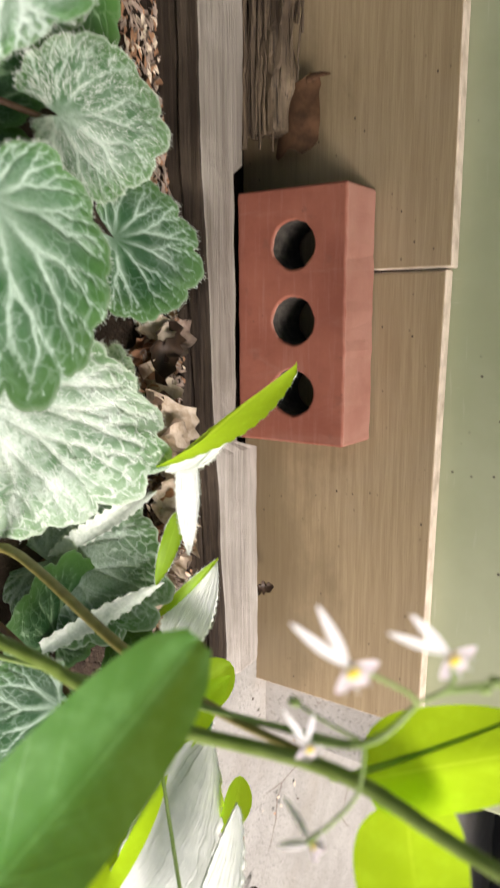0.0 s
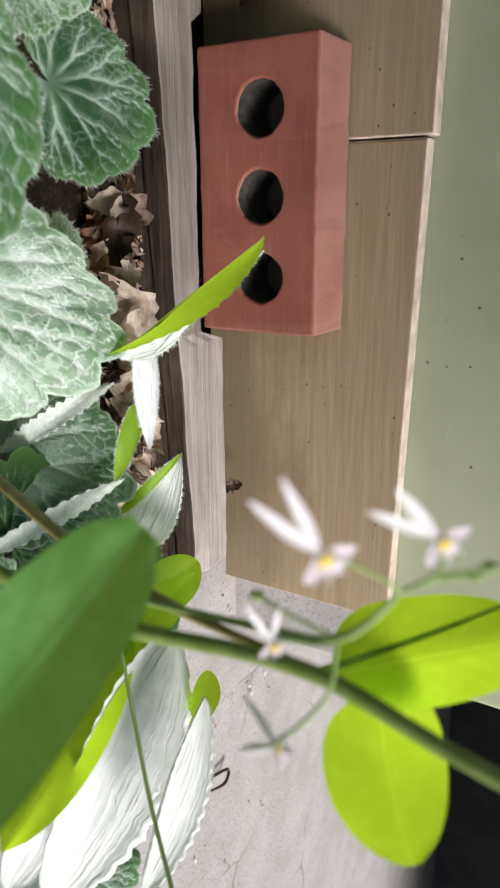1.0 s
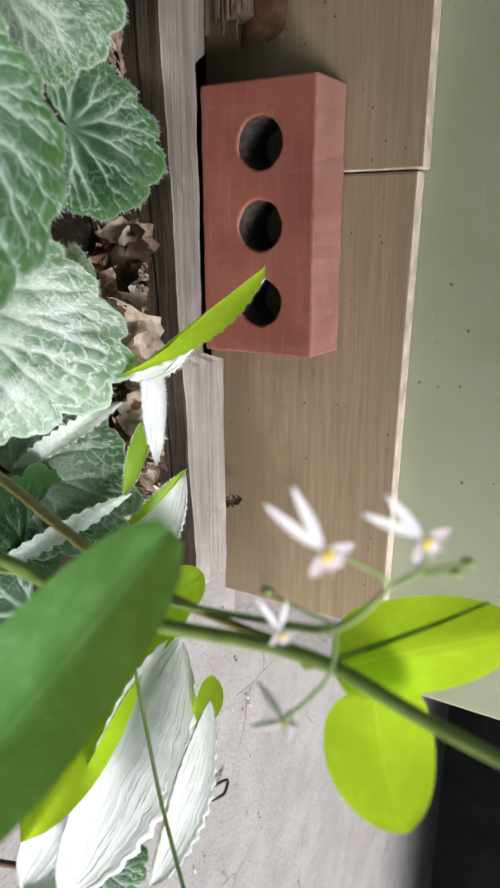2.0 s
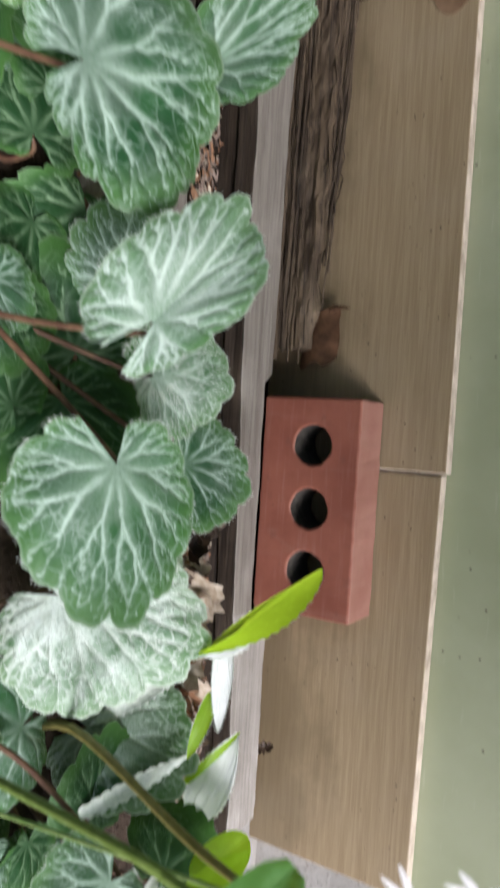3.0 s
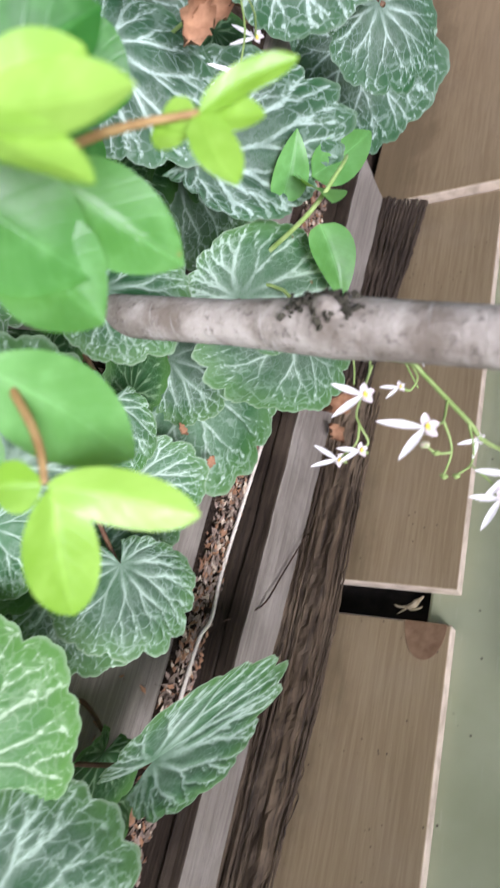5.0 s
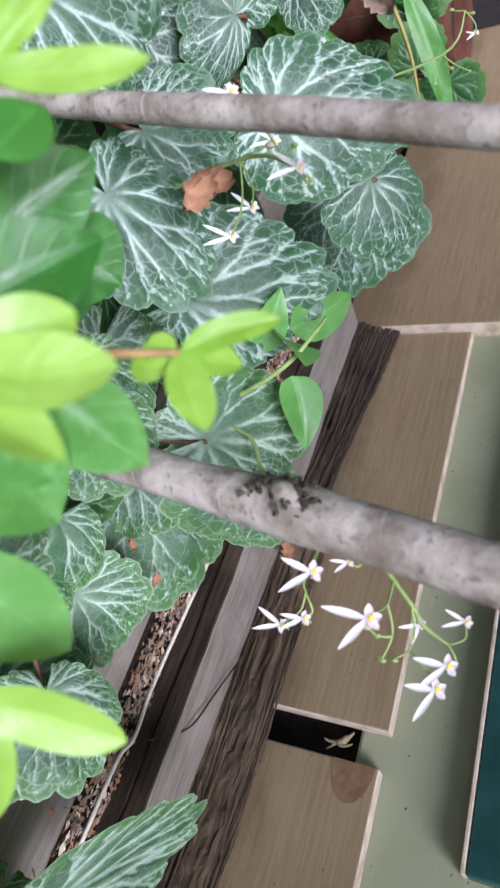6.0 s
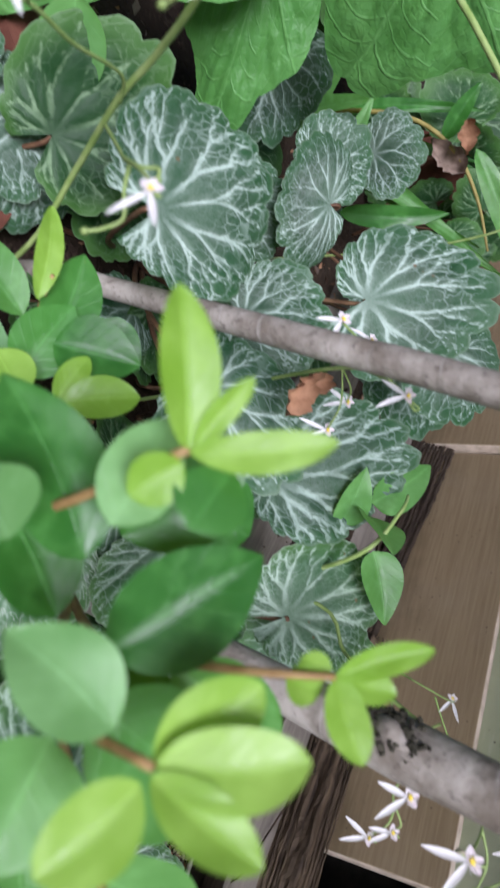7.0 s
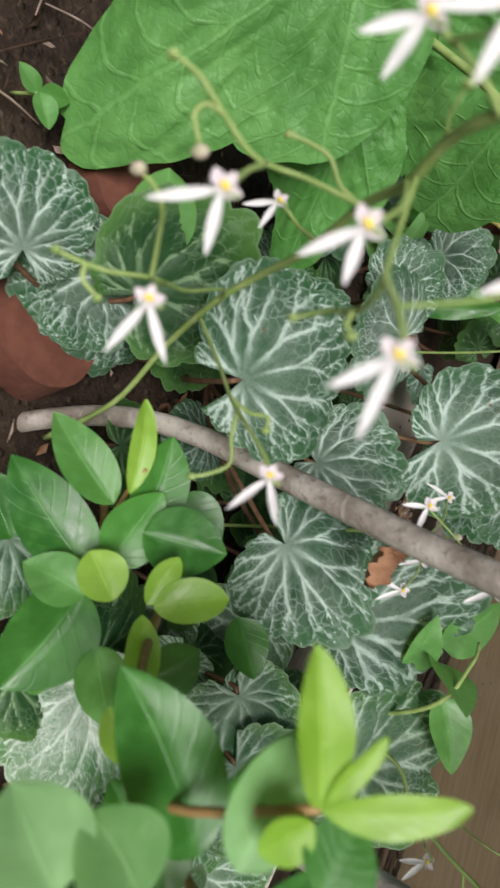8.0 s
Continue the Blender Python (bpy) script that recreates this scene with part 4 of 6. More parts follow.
sax_a = saxifrage(-0.12, -0.42, "marbled saxifrage rosette beside the edging timber")
sax_b = saxifrage(0.14, -0.42, "silvery saxifrage rosette with downy leaves beside the timber")
sax_c = saxifrage(0.36, -0.42, "saxifrage with pale leaf undersides over the concrete")
sax_d = saxifrage(-0.27, -0.46, "large-leaved marbled saxifrage hanging over the timber")
sax_e = saxifrage(-0.52, -0.42, "dark marbled saxifrage in front of the split lath")
sax_f = saxifrage(-0.78, -0.58, "broad blue-green marbled saxifrage under the stems")
sax_g = saxifrage(-0.56, -0.46, "silvery marbled saxifrage below the shrub")
sax_h = saxifrage(-0.98, -0.52, "dark green saxifrage at the back of the bed")
shrub = thing("shrub", "leafy shrub with two grey stems and yellow-green shoots", "shrub", at=(-0.52, -0.50, GROUND))

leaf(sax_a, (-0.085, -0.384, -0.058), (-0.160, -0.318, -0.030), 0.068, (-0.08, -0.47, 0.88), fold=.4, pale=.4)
leaf(sax_a, (-0.009, -0.382, -0.080), (0.068, -0.367, -0.068), 0.092, (-0.05, -0.46, 0.89))
leaf(sax_a, (-0.005, -0.277, -0.110), (0.026, -0.240, -0.086), 0.069, (-0.05, -0.51, 0.86))
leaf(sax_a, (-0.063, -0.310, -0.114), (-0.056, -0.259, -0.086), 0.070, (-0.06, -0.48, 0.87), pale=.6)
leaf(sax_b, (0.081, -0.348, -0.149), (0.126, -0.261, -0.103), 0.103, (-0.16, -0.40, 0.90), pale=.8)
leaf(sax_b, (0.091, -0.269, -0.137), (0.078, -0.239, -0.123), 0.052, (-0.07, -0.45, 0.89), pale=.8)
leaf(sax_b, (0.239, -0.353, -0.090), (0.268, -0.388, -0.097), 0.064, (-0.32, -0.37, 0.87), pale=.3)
leaf(sax_a, (-0.076, -0.322, -0.173), (-0.144, -0.337, -0.164), 0.098, (0.12, -0.37, 0.92), shady=True)
leaf(sax_a, (-0.127, -0.299, -0.149), (-0.178, -0.321, -0.145), 0.077, (0.19, -0.40, 0.90))
leaf(sax_b, (0.289, -0.306, -0.173), (0.334, -0.346, -0.169), 0.084, (-0.31, -0.32, 0.90))
leaf(sax_c, (0.377, -0.366, -0.049), (0.371, -0.340, -0.031), 0.046, (-0.49, -0.27, 0.83))
leaf(sax_d, (-0.292, -0.255, -0.127), (-0.378, -0.180, -0.081), 0.074, (0.10, -0.50, 0.86), fold=.55, pale=.2)
leaf(sax_d, (-0.205, -0.422, -0.079), (-0.235, -0.349, -0.044), 0.109, (0.00, -0.43, 0.90))
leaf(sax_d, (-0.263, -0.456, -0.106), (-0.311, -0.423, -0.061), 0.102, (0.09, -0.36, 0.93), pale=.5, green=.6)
leaf(sax_d, (-0.205, -0.370, -0.172), (-0.262, -0.385, -0.180), 0.071, (0.00, -0.39, 0.92), shady=True)
leaf(sax_d, (-0.167, -0.300, -0.171), (-0.088, -0.321, -0.178), 0.114, (-0.04, -0.44, 0.89), shady=True)
leaf(sax_d, (-0.171, -0.327, -0.167), (-0.096, -0.342, -0.182), 0.108, (0.05, -0.43, 0.90), shady=True)
leaf(sax_d, (-0.044, -0.335, -0.170), (0.005, -0.308, -0.124), 0.100, (-0.11, -0.41, 0.90), shady=True)
leaf(sax_d, (-0.102, -0.388, -0.175), (-0.062, -0.376, -0.159), 0.062, (-0.04, -0.37, 0.93), shady=True)
leaf(sax_e, (-0.390, -0.365, -0.156), (-0.353, -0.312, -0.117), 0.105, (0.23, -0.39, 0.89))
leaf(sax_e, (-0.385, -0.459, -0.135), (-0.364, -0.424, -0.120), 0.061, (0.25, -0.31, 0.92), fold=.3)
leaf(sax_e, (-0.459, -0.392, -0.169), (-0.424, -0.353, -0.158), 0.074, (0.30, -0.34, 0.89))
leaf(sax_e, (-0.481, -0.329, -0.168), (-0.464, -0.282, -0.132), 0.086, (0.30, -0.38, 0.87))
leaf(sax_e, (-0.586, -0.314, -0.170), (-0.515, -0.239, -0.157), 0.144, (0.38, -0.36, 0.85))
leaf(sax_e, (-0.396, -0.506, -0.077), (-0.443, -0.552, -0.066), 0.092, (0.31, -0.29, 0.90))
leaf(sax_e, (-0.581, -0.368, -0.035), (-0.526, -0.344, -0.054), 0.108, (0.45, -0.39, 0.81))
leaf(sax_e, (-0.417, -0.464, -0.166), (-0.367, -0.461, -0.191), 0.078, (0.27, -0.28, 0.92))
leaf(sax_e, (-0.630, -0.448, -0.151), (-0.556, -0.389, -0.172), 0.092, (0.40, -0.28, 0.87))
leaf(sax_e, (-0.470, -0.457, -0.175), (-0.417, -0.445, -0.193), 0.080, (0.25, -0.30, 0.92))
leaf(sax_e, (-0.744, -0.402, -0.171), (-0.727, -0.335, -0.130), 0.111, (0.45, -0.28, 0.85))
leaf(sax_e, (-0.599, -0.332, -0.175), (-0.586, -0.282, -0.134), 0.092, (0.33, -0.37, 0.87))
leaf(sax_f, (-0.919, -0.374, -0.049), (-0.870, -0.291, -0.020), 0.139, (0.54, -0.34, 0.77))
leaf(sax_f, (-0.624, -0.569, -0.068), (-0.624, -0.503, -0.038), 0.081, (0.35, -0.39, 0.85))
leaf(sax_f, (-0.620, -0.495, -0.050), (-0.685, -0.438, 0.009), 0.085, (0.32, -0.48, 0.82))
leaf(sax_f, (-0.690, -0.573, -0.073), (-0.692, -0.542, -0.029), 0.072, (0.41, -0.36, 0.84))
leaf(sax_f, (-0.749, -0.541, -0.012), (-0.815, -0.513, 0.046), 0.093, (0.49, -0.40, 0.77))
leaf(sax_f, (-0.810, -0.585, -0.047), (-0.794, -0.612, -0.069), 0.098, (0.52, -0.31, 0.79), fold=.25)
leaf(sax_f, (-0.657, -0.668, -0.073), (-0.721, -0.635, -0.032), 0.096, (0.42, -0.25, 0.87))
leaf(sax_f, (-0.685, -0.710, -0.144), (-0.735, -0.716, -0.092), 0.088, (0.40, -0.17, 0.90), shady=True)
leaf(sax_f, (-0.649, -0.763, -0.170), (-0.678, -0.804, -0.156), 0.072, (0.34, -0.14, 0.93))
leaf(sax_g, (-0.559, -0.431, -0.036), (-0.624, -0.379, 0.017), 0.073, (0.20, -0.56, 0.80))
leaf(sax_h, (-0.786, -0.603, -0.132), (-0.810, -0.589, -0.079), 0.079, (0.45, -0.31, 0.84))
leaf(sax_h, (-0.864, -0.589, -0.074), (-0.885, -0.598, -0.037), 0.061, (0.53, -0.32, 0.79))
leaf(sax_h, (-0.796, -0.458, 0.024), (-0.757, -0.416, 0.031), 0.080, (0.50, -0.46, 0.73))
leaf(sax_g, (-0.516, -0.498, -0.076), (-0.487, -0.471, -0.048), 0.067, (0.18, -0.49, 0.85))
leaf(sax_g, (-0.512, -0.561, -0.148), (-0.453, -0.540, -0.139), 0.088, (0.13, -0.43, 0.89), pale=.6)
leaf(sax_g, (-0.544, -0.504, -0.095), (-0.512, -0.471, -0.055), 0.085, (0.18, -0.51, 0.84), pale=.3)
leaf(sax_g, (-0.401, -0.366, -0.117), (-0.356, -0.341, -0.090), 0.081, (0.08, -0.47, 0.88))
leaf(sax_g, (-0.507, -0.401, -0.149), (-0.449, -0.392, -0.165), 0.084, (0.20, -0.41, 0.89))
leaf(sax_g, (-0.595, -0.510, -0.171), (-0.560, -0.492, -0.184), 0.058, (0.31, -0.28, 0.91))
leaf(sax_g, (-0.558, -0.519, -0.127), (-0.525, -0.507, -0.127), 0.049, (0.19, -0.47, 0.86))
leaf(sax_g, (-0.553, -0.505, -0.090), (-0.534, -0.468, -0.061), 0.071, (0.27, -0.42, 0.87))
leaf(sax_h, (-0.917, -0.721, -0.130), (-0.912, -0.659, -0.097), 0.073, (0.55, -0.15, 0.82))
leaf(sax_h, (-1.014, -0.536, -0.083), (-1.023, -0.513, -0.040), 0.069, (0.60, -0.18, 0.78))
leaf(sax_h, (-0.949, -0.663, -0.130), (-0.933, -0.593, -0.124), 0.100, (0.57, -0.12, 0.81))
leaf(sax_f, (-0.695, -0.721, -0.159), (-0.652, -0.670, -0.186), 0.100, (0.42, -0.09, 0.90))
leaf(sax_f, (-0.684, -0.732, -0.173), (-0.676, -0.684, -0.156), 0.071, (0.37, -0.18, 0.91))
oval(shrub, (-0.463, -0.687, 0.060), (-0.489, -0.719, 0.060), 0.016, (0.40, -0.43, 0.81), 1.0)
oval(shrub, (-0.463, -0.686, 0.060), (-0.478, -0.676, 0.093), 0.011, (0.40, -0.43, 0.81), 1.0)
oval(shrub, (-0.464, -0.687, 0.061), (-0.482, -0.694, 0.074), 0.007, (0.40, -0.43, 0.81), 1.0)
oval(shrub, (-0.460, -0.685, 0.059), (-0.448, -0.685, 0.049), 0.014, (0.39, -0.44, 0.81), 0.8)
oval(shrub, (-0.446, -0.655, 0.016), (-0.475, -0.705, -0.003), 0.032, (0.26, -0.45, 0.86), 0.1)
oval(shrub, (-0.432, -0.643, 0.006), (-0.452, -0.675, -0.011), 0.028, (0.20, -0.46, 0.86), 0.1)
oval(shrub, (-0.425, -0.644, 0.032), (-0.465, -0.640, 0.064), 0.032, (0.20, -0.51, 0.84), 0.2)
oval(shrub, (-0.403, -0.657, 0.057), (-0.410, -0.681, 0.034), 0.024, (0.14, -0.56, 0.82), 0.6)
oval(shrub, (-0.400, -0.649, 0.066), (-0.425, -0.647, 0.083), 0.019, (0.13, -0.60, 0.79), 0.9)
oval(shrub, (-0.400, -0.653, 0.069), (-0.413, -0.641, 0.098), 0.018, (0.14, -0.60, 0.79), 0.9)
oval(shrub, (-0.397, -0.653, 0.069), (-0.391, -0.638, 0.094), 0.014, (0.12, -0.60, 0.79), 1.0)
oval(shrub, (-0.395, -0.653, 0.067), (-0.371, -0.658, 0.058), 0.018, (0.11, -0.59, 0.80), 0.9)
oval(shrub, (-0.400, -0.641, 0.027), (-0.366, -0.638, 0.027), 0.032, (0.11, -0.52, 0.85), 0.3)
oval(shrub, (-0.446, -0.613, 0.085), (-0.461, -0.611, 0.110), 0.009, (0.29, -0.66, 0.69), 1.0)
oval(shrub, (-0.446, -0.613, 0.085), (-0.428, -0.602, 0.096), 0.013, (0.29, -0.66, 0.69), 1.0)
oval(shrub, (-0.447, -0.611, 0.085), (-0.448, -0.606, 0.101), 0.010, (0.29, -0.66, 0.69), 0.9)
oval(shrub, (-0.447, -0.612, 0.083), (-0.447, -0.616, 0.074), 0.010, (0.29, -0.66, 0.70), 0.9)
oval(shrub, (-0.443, -0.610, 0.081), (-0.442, -0.614, 0.071), 0.012, (0.27, -0.66, 0.70), 0.8)
oval(shrub, (-0.530, -0.651, -0.098), (-0.552, -0.709, -0.129), 0.033, (0.24, -0.44, 0.87), 0.1)
oval(shrub, (-0.561, -0.669, -0.097), (-0.577, -0.714, -0.118), 0.025, (0.30, -0.40, 0.86), 0.4)
oval(shrub, (-0.564, -0.675, -0.085), (-0.599, -0.703, -0.081), 0.013, (0.32, -0.40, 0.86), 1.0)
oval(shrub, (-0.538, -0.651, -0.094), (-0.577, -0.662, -0.080), 0.030, (0.25, -0.44, 0.86), 0.2)
oval(shrub, (-0.564, -0.650, -0.092), (-0.604, -0.674, -0.084), 0.029, (0.30, -0.43, 0.85), 0.2)
oval(shrub, (-0.520, -0.654, -0.076), (-0.532, -0.672, -0.087), 0.023, (0.23, -0.47, 0.85), 0.8)
oval(shrub, (-0.558, -0.654, -0.085), (-0.569, -0.631, -0.052), 0.033, (0.30, -0.44, 0.85), 0.1)
oval(shrub, (-0.526, -0.646, -0.065), (-0.549, -0.652, -0.057), 0.013, (0.25, -0.49, 0.84), 1.0)
oval(shrub, (-0.527, -0.644, -0.063), (-0.545, -0.632, -0.037), 0.020, (0.25, -0.49, 0.83), 1.0)
oval(shrub, (-0.524, -0.650, -0.100), (-0.471, -0.645, -0.113), 0.042, (0.22, -0.44, 0.87), 0.1)
oval(shrub, (-0.519, -0.655, -0.092), (-0.516, -0.678, -0.113), 0.024, (0.22, -0.45, 0.87), 0.3)
oval(shrub, (-0.489, -0.626, -0.059), (-0.522, -0.644, -0.065), 0.017, (0.16, -0.54, 0.83), 0.9)
oval(shrub, (-0.508, -0.613, -0.068), (-0.528, -0.610, -0.054), 0.025, (0.19, -0.53, 0.82), 0.2)
oval(shrub, (-0.507, -0.633, -0.090), (-0.482, -0.610, -0.075), 0.025, (0.19, -0.48, 0.86), 0.3)
oval(shrub, (-0.482, -0.638, -0.060), (-0.470, -0.623, -0.045), 0.018, (0.15, -0.52, 0.84), 0.8)
oval(shrub, (-0.524, -0.682, -0.125), (-0.539, -0.710, -0.136), 0.030, (0.22, -0.37, 0.90), 0.2)
oval(shrub, (-0.494, -0.632, -0.109), (-0.483, -0.641, -0.120), 0.026, (0.15, -0.47, 0.87), 0.3)
oval(shrub, (-0.444, -0.677, 0.041), (-0.479, -0.684, 0.045), 0.022, (0.09, -0.67, 0.74), 0.5)
oval(shrub, (-0.420, -0.700, 0.011), (-0.435, -0.717, -0.006), 0.030, (0.00, -0.57, 0.82), 0.5)
oval(shrub, (-0.428, -0.690, 0.027), (-0.439, -0.703, 0.009), 0.025, (0.03, -0.62, 0.78), 0.5)
oval(shrub, (-0.448, -0.674, 0.062), (-0.467, -0.676, 0.067), 0.020, (0.11, -0.71, 0.69), 0.2)
oval(shrub, (-0.592, -0.640, -0.094), (-0.586, -0.615, -0.072), 0.027, (0.34, -0.43, 0.83), 0.2)
oval(shrub, (-0.576, -0.559, -0.080), (-0.552, -0.538, -0.065), 0.027, (0.29, -0.55, 0.78), 0.2)
oval(shrub, (-0.353, -0.578, 0.044), (-0.357, -0.551, 0.077), 0.017, (0.47, -0.34, 0.81), 1.0)
oval(shrub, (-0.353, -0.577, 0.045), (-0.325, -0.549, 0.042), 0.021, (0.48, -0.34, 0.81), 1.0)
oval(shrub, (-0.353, -0.579, 0.043), (-0.348, -0.586, 0.033), 0.015, (0.47, -0.33, 0.81), 0.9)
oval(shrub, (-0.380, -0.600, 0.022), (-0.379, -0.545, 0.040), 0.031, (0.50, -0.28, 0.82), 0.3)
oval(shrub, (-0.438, -0.614, 0.033), (-0.435, -0.573, 0.059), 0.030, (0.50, -0.24, 0.83), 0.3)
oval(shrub, (-0.414, -0.633, 0.029), (-0.412, -0.595, 0.048), 0.037, (0.46, -0.20, 0.87), 0.4)
oval(shrub, (-0.379, -0.575, -0.020), (-0.358, -0.553, -0.015), 0.026, (0.29, -0.32, 0.90), 0.4)
oval(shrub, (-0.410, -0.615, 0.030), (-0.405, -0.583, 0.046), 0.034, (0.38, -0.26, 0.89), 0.4)
oval(shrub, (-0.499, -0.620, 0.008), (-0.502, -0.596, 0.025), 0.038, (0.51, -0.19, 0.84), 0.2)
oval(shrub, (-0.464, -0.643, 0.011), (-0.502, -0.646, 0.044), 0.033, (0.37, -0.29, 0.88), 0.2)
oval(shrub, (-0.431, -0.626, 0.014), (-0.412, -0.588, 0.036), 0.028, (0.28, -0.35, 0.89), 0.2)


# stems of the shrub
stem(shrub, "trunk", [(-0.54, -0.482, -0.23), (-0.508, -0.484, -0.08), (-0.489, -0.485, 0.01), (-0.477, -0.486, 0.07), (-0.466, -0.487, 0.12), (-0.43, -0.489, 0.28), (-0.36, -0.49, 0.60)],
     [0.0135, 0.0122, 0.0112, 0.0140, 0.0124, 0.0112, 0.009], BARK, "smooth grey knotted trunk", 16)
stem(shrub, "trunk", [(-0.593, -0.674, -0.263), (-0.627, -0.661, -0.207), (-0.650, -0.643, -0.169), (-0.664, -0.617, -0.135), (-0.640, -0.611, -0.06), (-0.612, -0.607, 0.02), (-0.596, -0.604, 0.07), (-0.55, -0.597, 0.20), (-0.42, -0.575, 0.60)],
     [0.0066, 0.0066, 0.0070, 0.0074, 0.0076, 0.0076, 0.0076, 0.0074, 0.007], BARK, "slimmer grey-brown trunk", 16)
stem(shrub, "knot", [(-0.484, -0.494, 0.058), (-0.478, -0.499, 0.068), (-0.472, -0.495, 0.080)], [0.0030, 0.0055, 0.0030], BARK, "swollen bark knot", 10)
rng = random.Random(77)
bm = bmesh.new()
for k in range(110):
    z = rng.gauss(0.066, 0.008)
    turn = rng.gauss(-1.75, 0.35)
    mid = Vector((-0.477 + (z - 0.07) * 0.19, -0.486, z))
    p = mid + Vector((math.cos(turn), math.sin(turn), 0)) * (0.0148 if abs(z - 0.07) < 0.015 else 0.0138)
    geo = bmesh.ops.create_icosphere(bm, subdivisions=1, radius=rng.uniform(0.0006, 0.0021))
    for v in geo["verts"]:
        v.co = p + v.co
ob = part("moss_patch", rumple(bm, 0.0012, 700.0), MOSS, shrub, "dark moss on the bark")
ob.matrix_parent_inverse = Matrix.Translation(-shrub.location)
stem(shrub, "twig", [(-0.56, -0.60, -0.10), (-0.50, -0.645, -0.05), (-0.454, -0.666, -0.004), (-0.463, -0.687, 0.06)], [0.0024, 0.0021, 0.0018, 0.0012], TWIG)
stem(shrub, "twig", [(-0.47, -0.58, -0.06), (-0.43, -0.62, -0.01), (-0.407, -0.645, 0.024), (-0.399, -0.653, 0.068)], [0.0024, 0.0021, 0.0018, 0.0012], TWIG)
stem(shrub, "twig", [(-0.47, -0.58, -0.06), (-0.44, -0.61, 0.0), (-0.438, -0.62, 0.054), (-0.446, -0.613, 0.085)], [0.0022, 0.0018, 0.0015, 0.0010], TWIG)
stem(shrub, "twig", [(-0.45, -0.57, -0.07), (-0.40, -0.59, 0.0), (-0.368, -0.584, 0.036), (-0.353, -0.579, 0.044)], [0.0022, 0.0018, 0.0014, 0.0010], TWIG)
stem(shrub, "twig", [(-0.64, -0.62, -0.20), (-0.57, -0.64, -0.13), (-0.534, -0.631, -0.121), (-0.569, -0.653, -0.112), (-0.575, -0.68, -0.08)], [0.0026, 0.0022, 0.0018, 0.0014, 0.001], TWIG)

# foliage out of view above the stems, added to shade bed and tiles
bm = bmesh.new()
uvs = bm.loops.layers.uv.new("UVMap")
rng = random.Random(21)
for k in range(2300):
    p = Vector((rng.triangular(-1.25, 0.8, -0.3) if k % 5 < 3 else rng.uniform(0.30, 0.90), rng.gauss(-0.50, 0.24), rng.uniform(0.58, 1.02)))
    d = Vector((rng.uniform(-1, 1), rng.uniform(-1, 1), rng.uniform(-0.5, 0.4))).normalized() * rng.uniform(0.03, 0.055)
    w = d.cross(Vector((rng.uniform(-0.5, 0.5), rng.uniform(-0.5, 0.5), 1))).normalized() * d.length * 0.24
    vs = [bm.verts.new(p + q) for q in (d * 0, d * 0.35 + w, d * 0.8 + w * 0.7, d, d * 0.8 - w * 0.7, d * 0.35 - w)]
    f = bm.faces.new(vs)
    for lp, uv in zip(f.loops, ((0.5, 0), (1, 0.35), (0.9, 0.8), (0.5, 1), (0.1, 0.8), (0, 0.35))):
        lp[uvs].uv = uv
crown = tagged(part("crown", bm, LEAF_MID, shrub, "unseen green leafy crown added for shade"), kind="stuff")
crown.matrix_parent_inverse = Matrix.Translation(-shrub.location)

# tall stem with thin lime leaves close to the path
lime = thing("tall_herb", "upright green herb with thin lime leaves over the concrete", "plant", at=(0.15, -0.43, GROUND))
stem(lime, "stem", [(0.145, -0.43, -0.22), (0.153, -0.431, -0.032), (0.160, -0.428, 0.004), (0.163, -0.429, 0.039), (0.161, -0.423, 0.097), (0.170, -0.425, 0.143), (0.187, -0.432, 0.263)], [0.0026, 0.0025, 0.0024, 0.0023, 0.0022, 0.0020, 0.0016], STEM_OLIVE)
stem(lime, "stem", [(0.20, -0.32, -0.21), (0.164, -0.344, -0.136), (0.175, -0.381, -0.018), (0.171, -0.402, 0.041), (0.161, -0.421, 0.093)], [0.003, 0.0028, 0.0024, 0.0018, 0.001], STEM_GOLD)
stem(lime, "stem", [(0.161, -0.423, 0.097), (0.185, -0.395, 0.087), (0.186, -0.375, 0.100), (0.178, -0.362, 0.119), (0.170, -0.353, 0.134)], [0.0014, 0.0013, 0.0011, 0.0008, 0.0005], STEM_LIME)
stem(lime, "stem", [(0.245, -0.328, -0.051), (0.261, -0.333, -0.041), (0.282, -0.343, -0.028), (0.313, -0.361, -0.005), (0.334, -0.375, 0.015), (0.349, -0.387, 0.032)], [0.0008, 0.0009, 0.0010, 0.0010, 0.0010, 0.0009], STEM)
oval(lime, (0.196, -0.379, 0.088), (0.171, -0.348, 0.151), 0.046, (-0.85, -0.28, -0.20), 0.5, LEAF_BACKLIT, point=0.62)
oval(lime, (0.203, -0.372, 0.102), (0.212, -0.416, 0.125), 0.036, (-0.85, -0.28, -0.20), 0.5, LEAF_BACKLIT, point=0.9, blunt=0.5)
oval(lime, (0.212, -0.502, 0.011), (0.120, -0.449, 0.070), 0.036, (-0.45, -0.80, 0.4), 0.4, LEAF_MID, point=0.9, blunt=0.36)
oval(lime, (0.312, -0.412, -0.044), (0.280, -0.279, -0.077), 0.034, (-0.6, -0.4, 0.6), 0.5, LEAF_BACKLIT)
oval(lime, (0.297, -0.320, -0.083), (0.262, -0.247, -0.053), 0.030, (-0.5, -0.5, 0.6), 0.5, LEAF_BACKLIT)

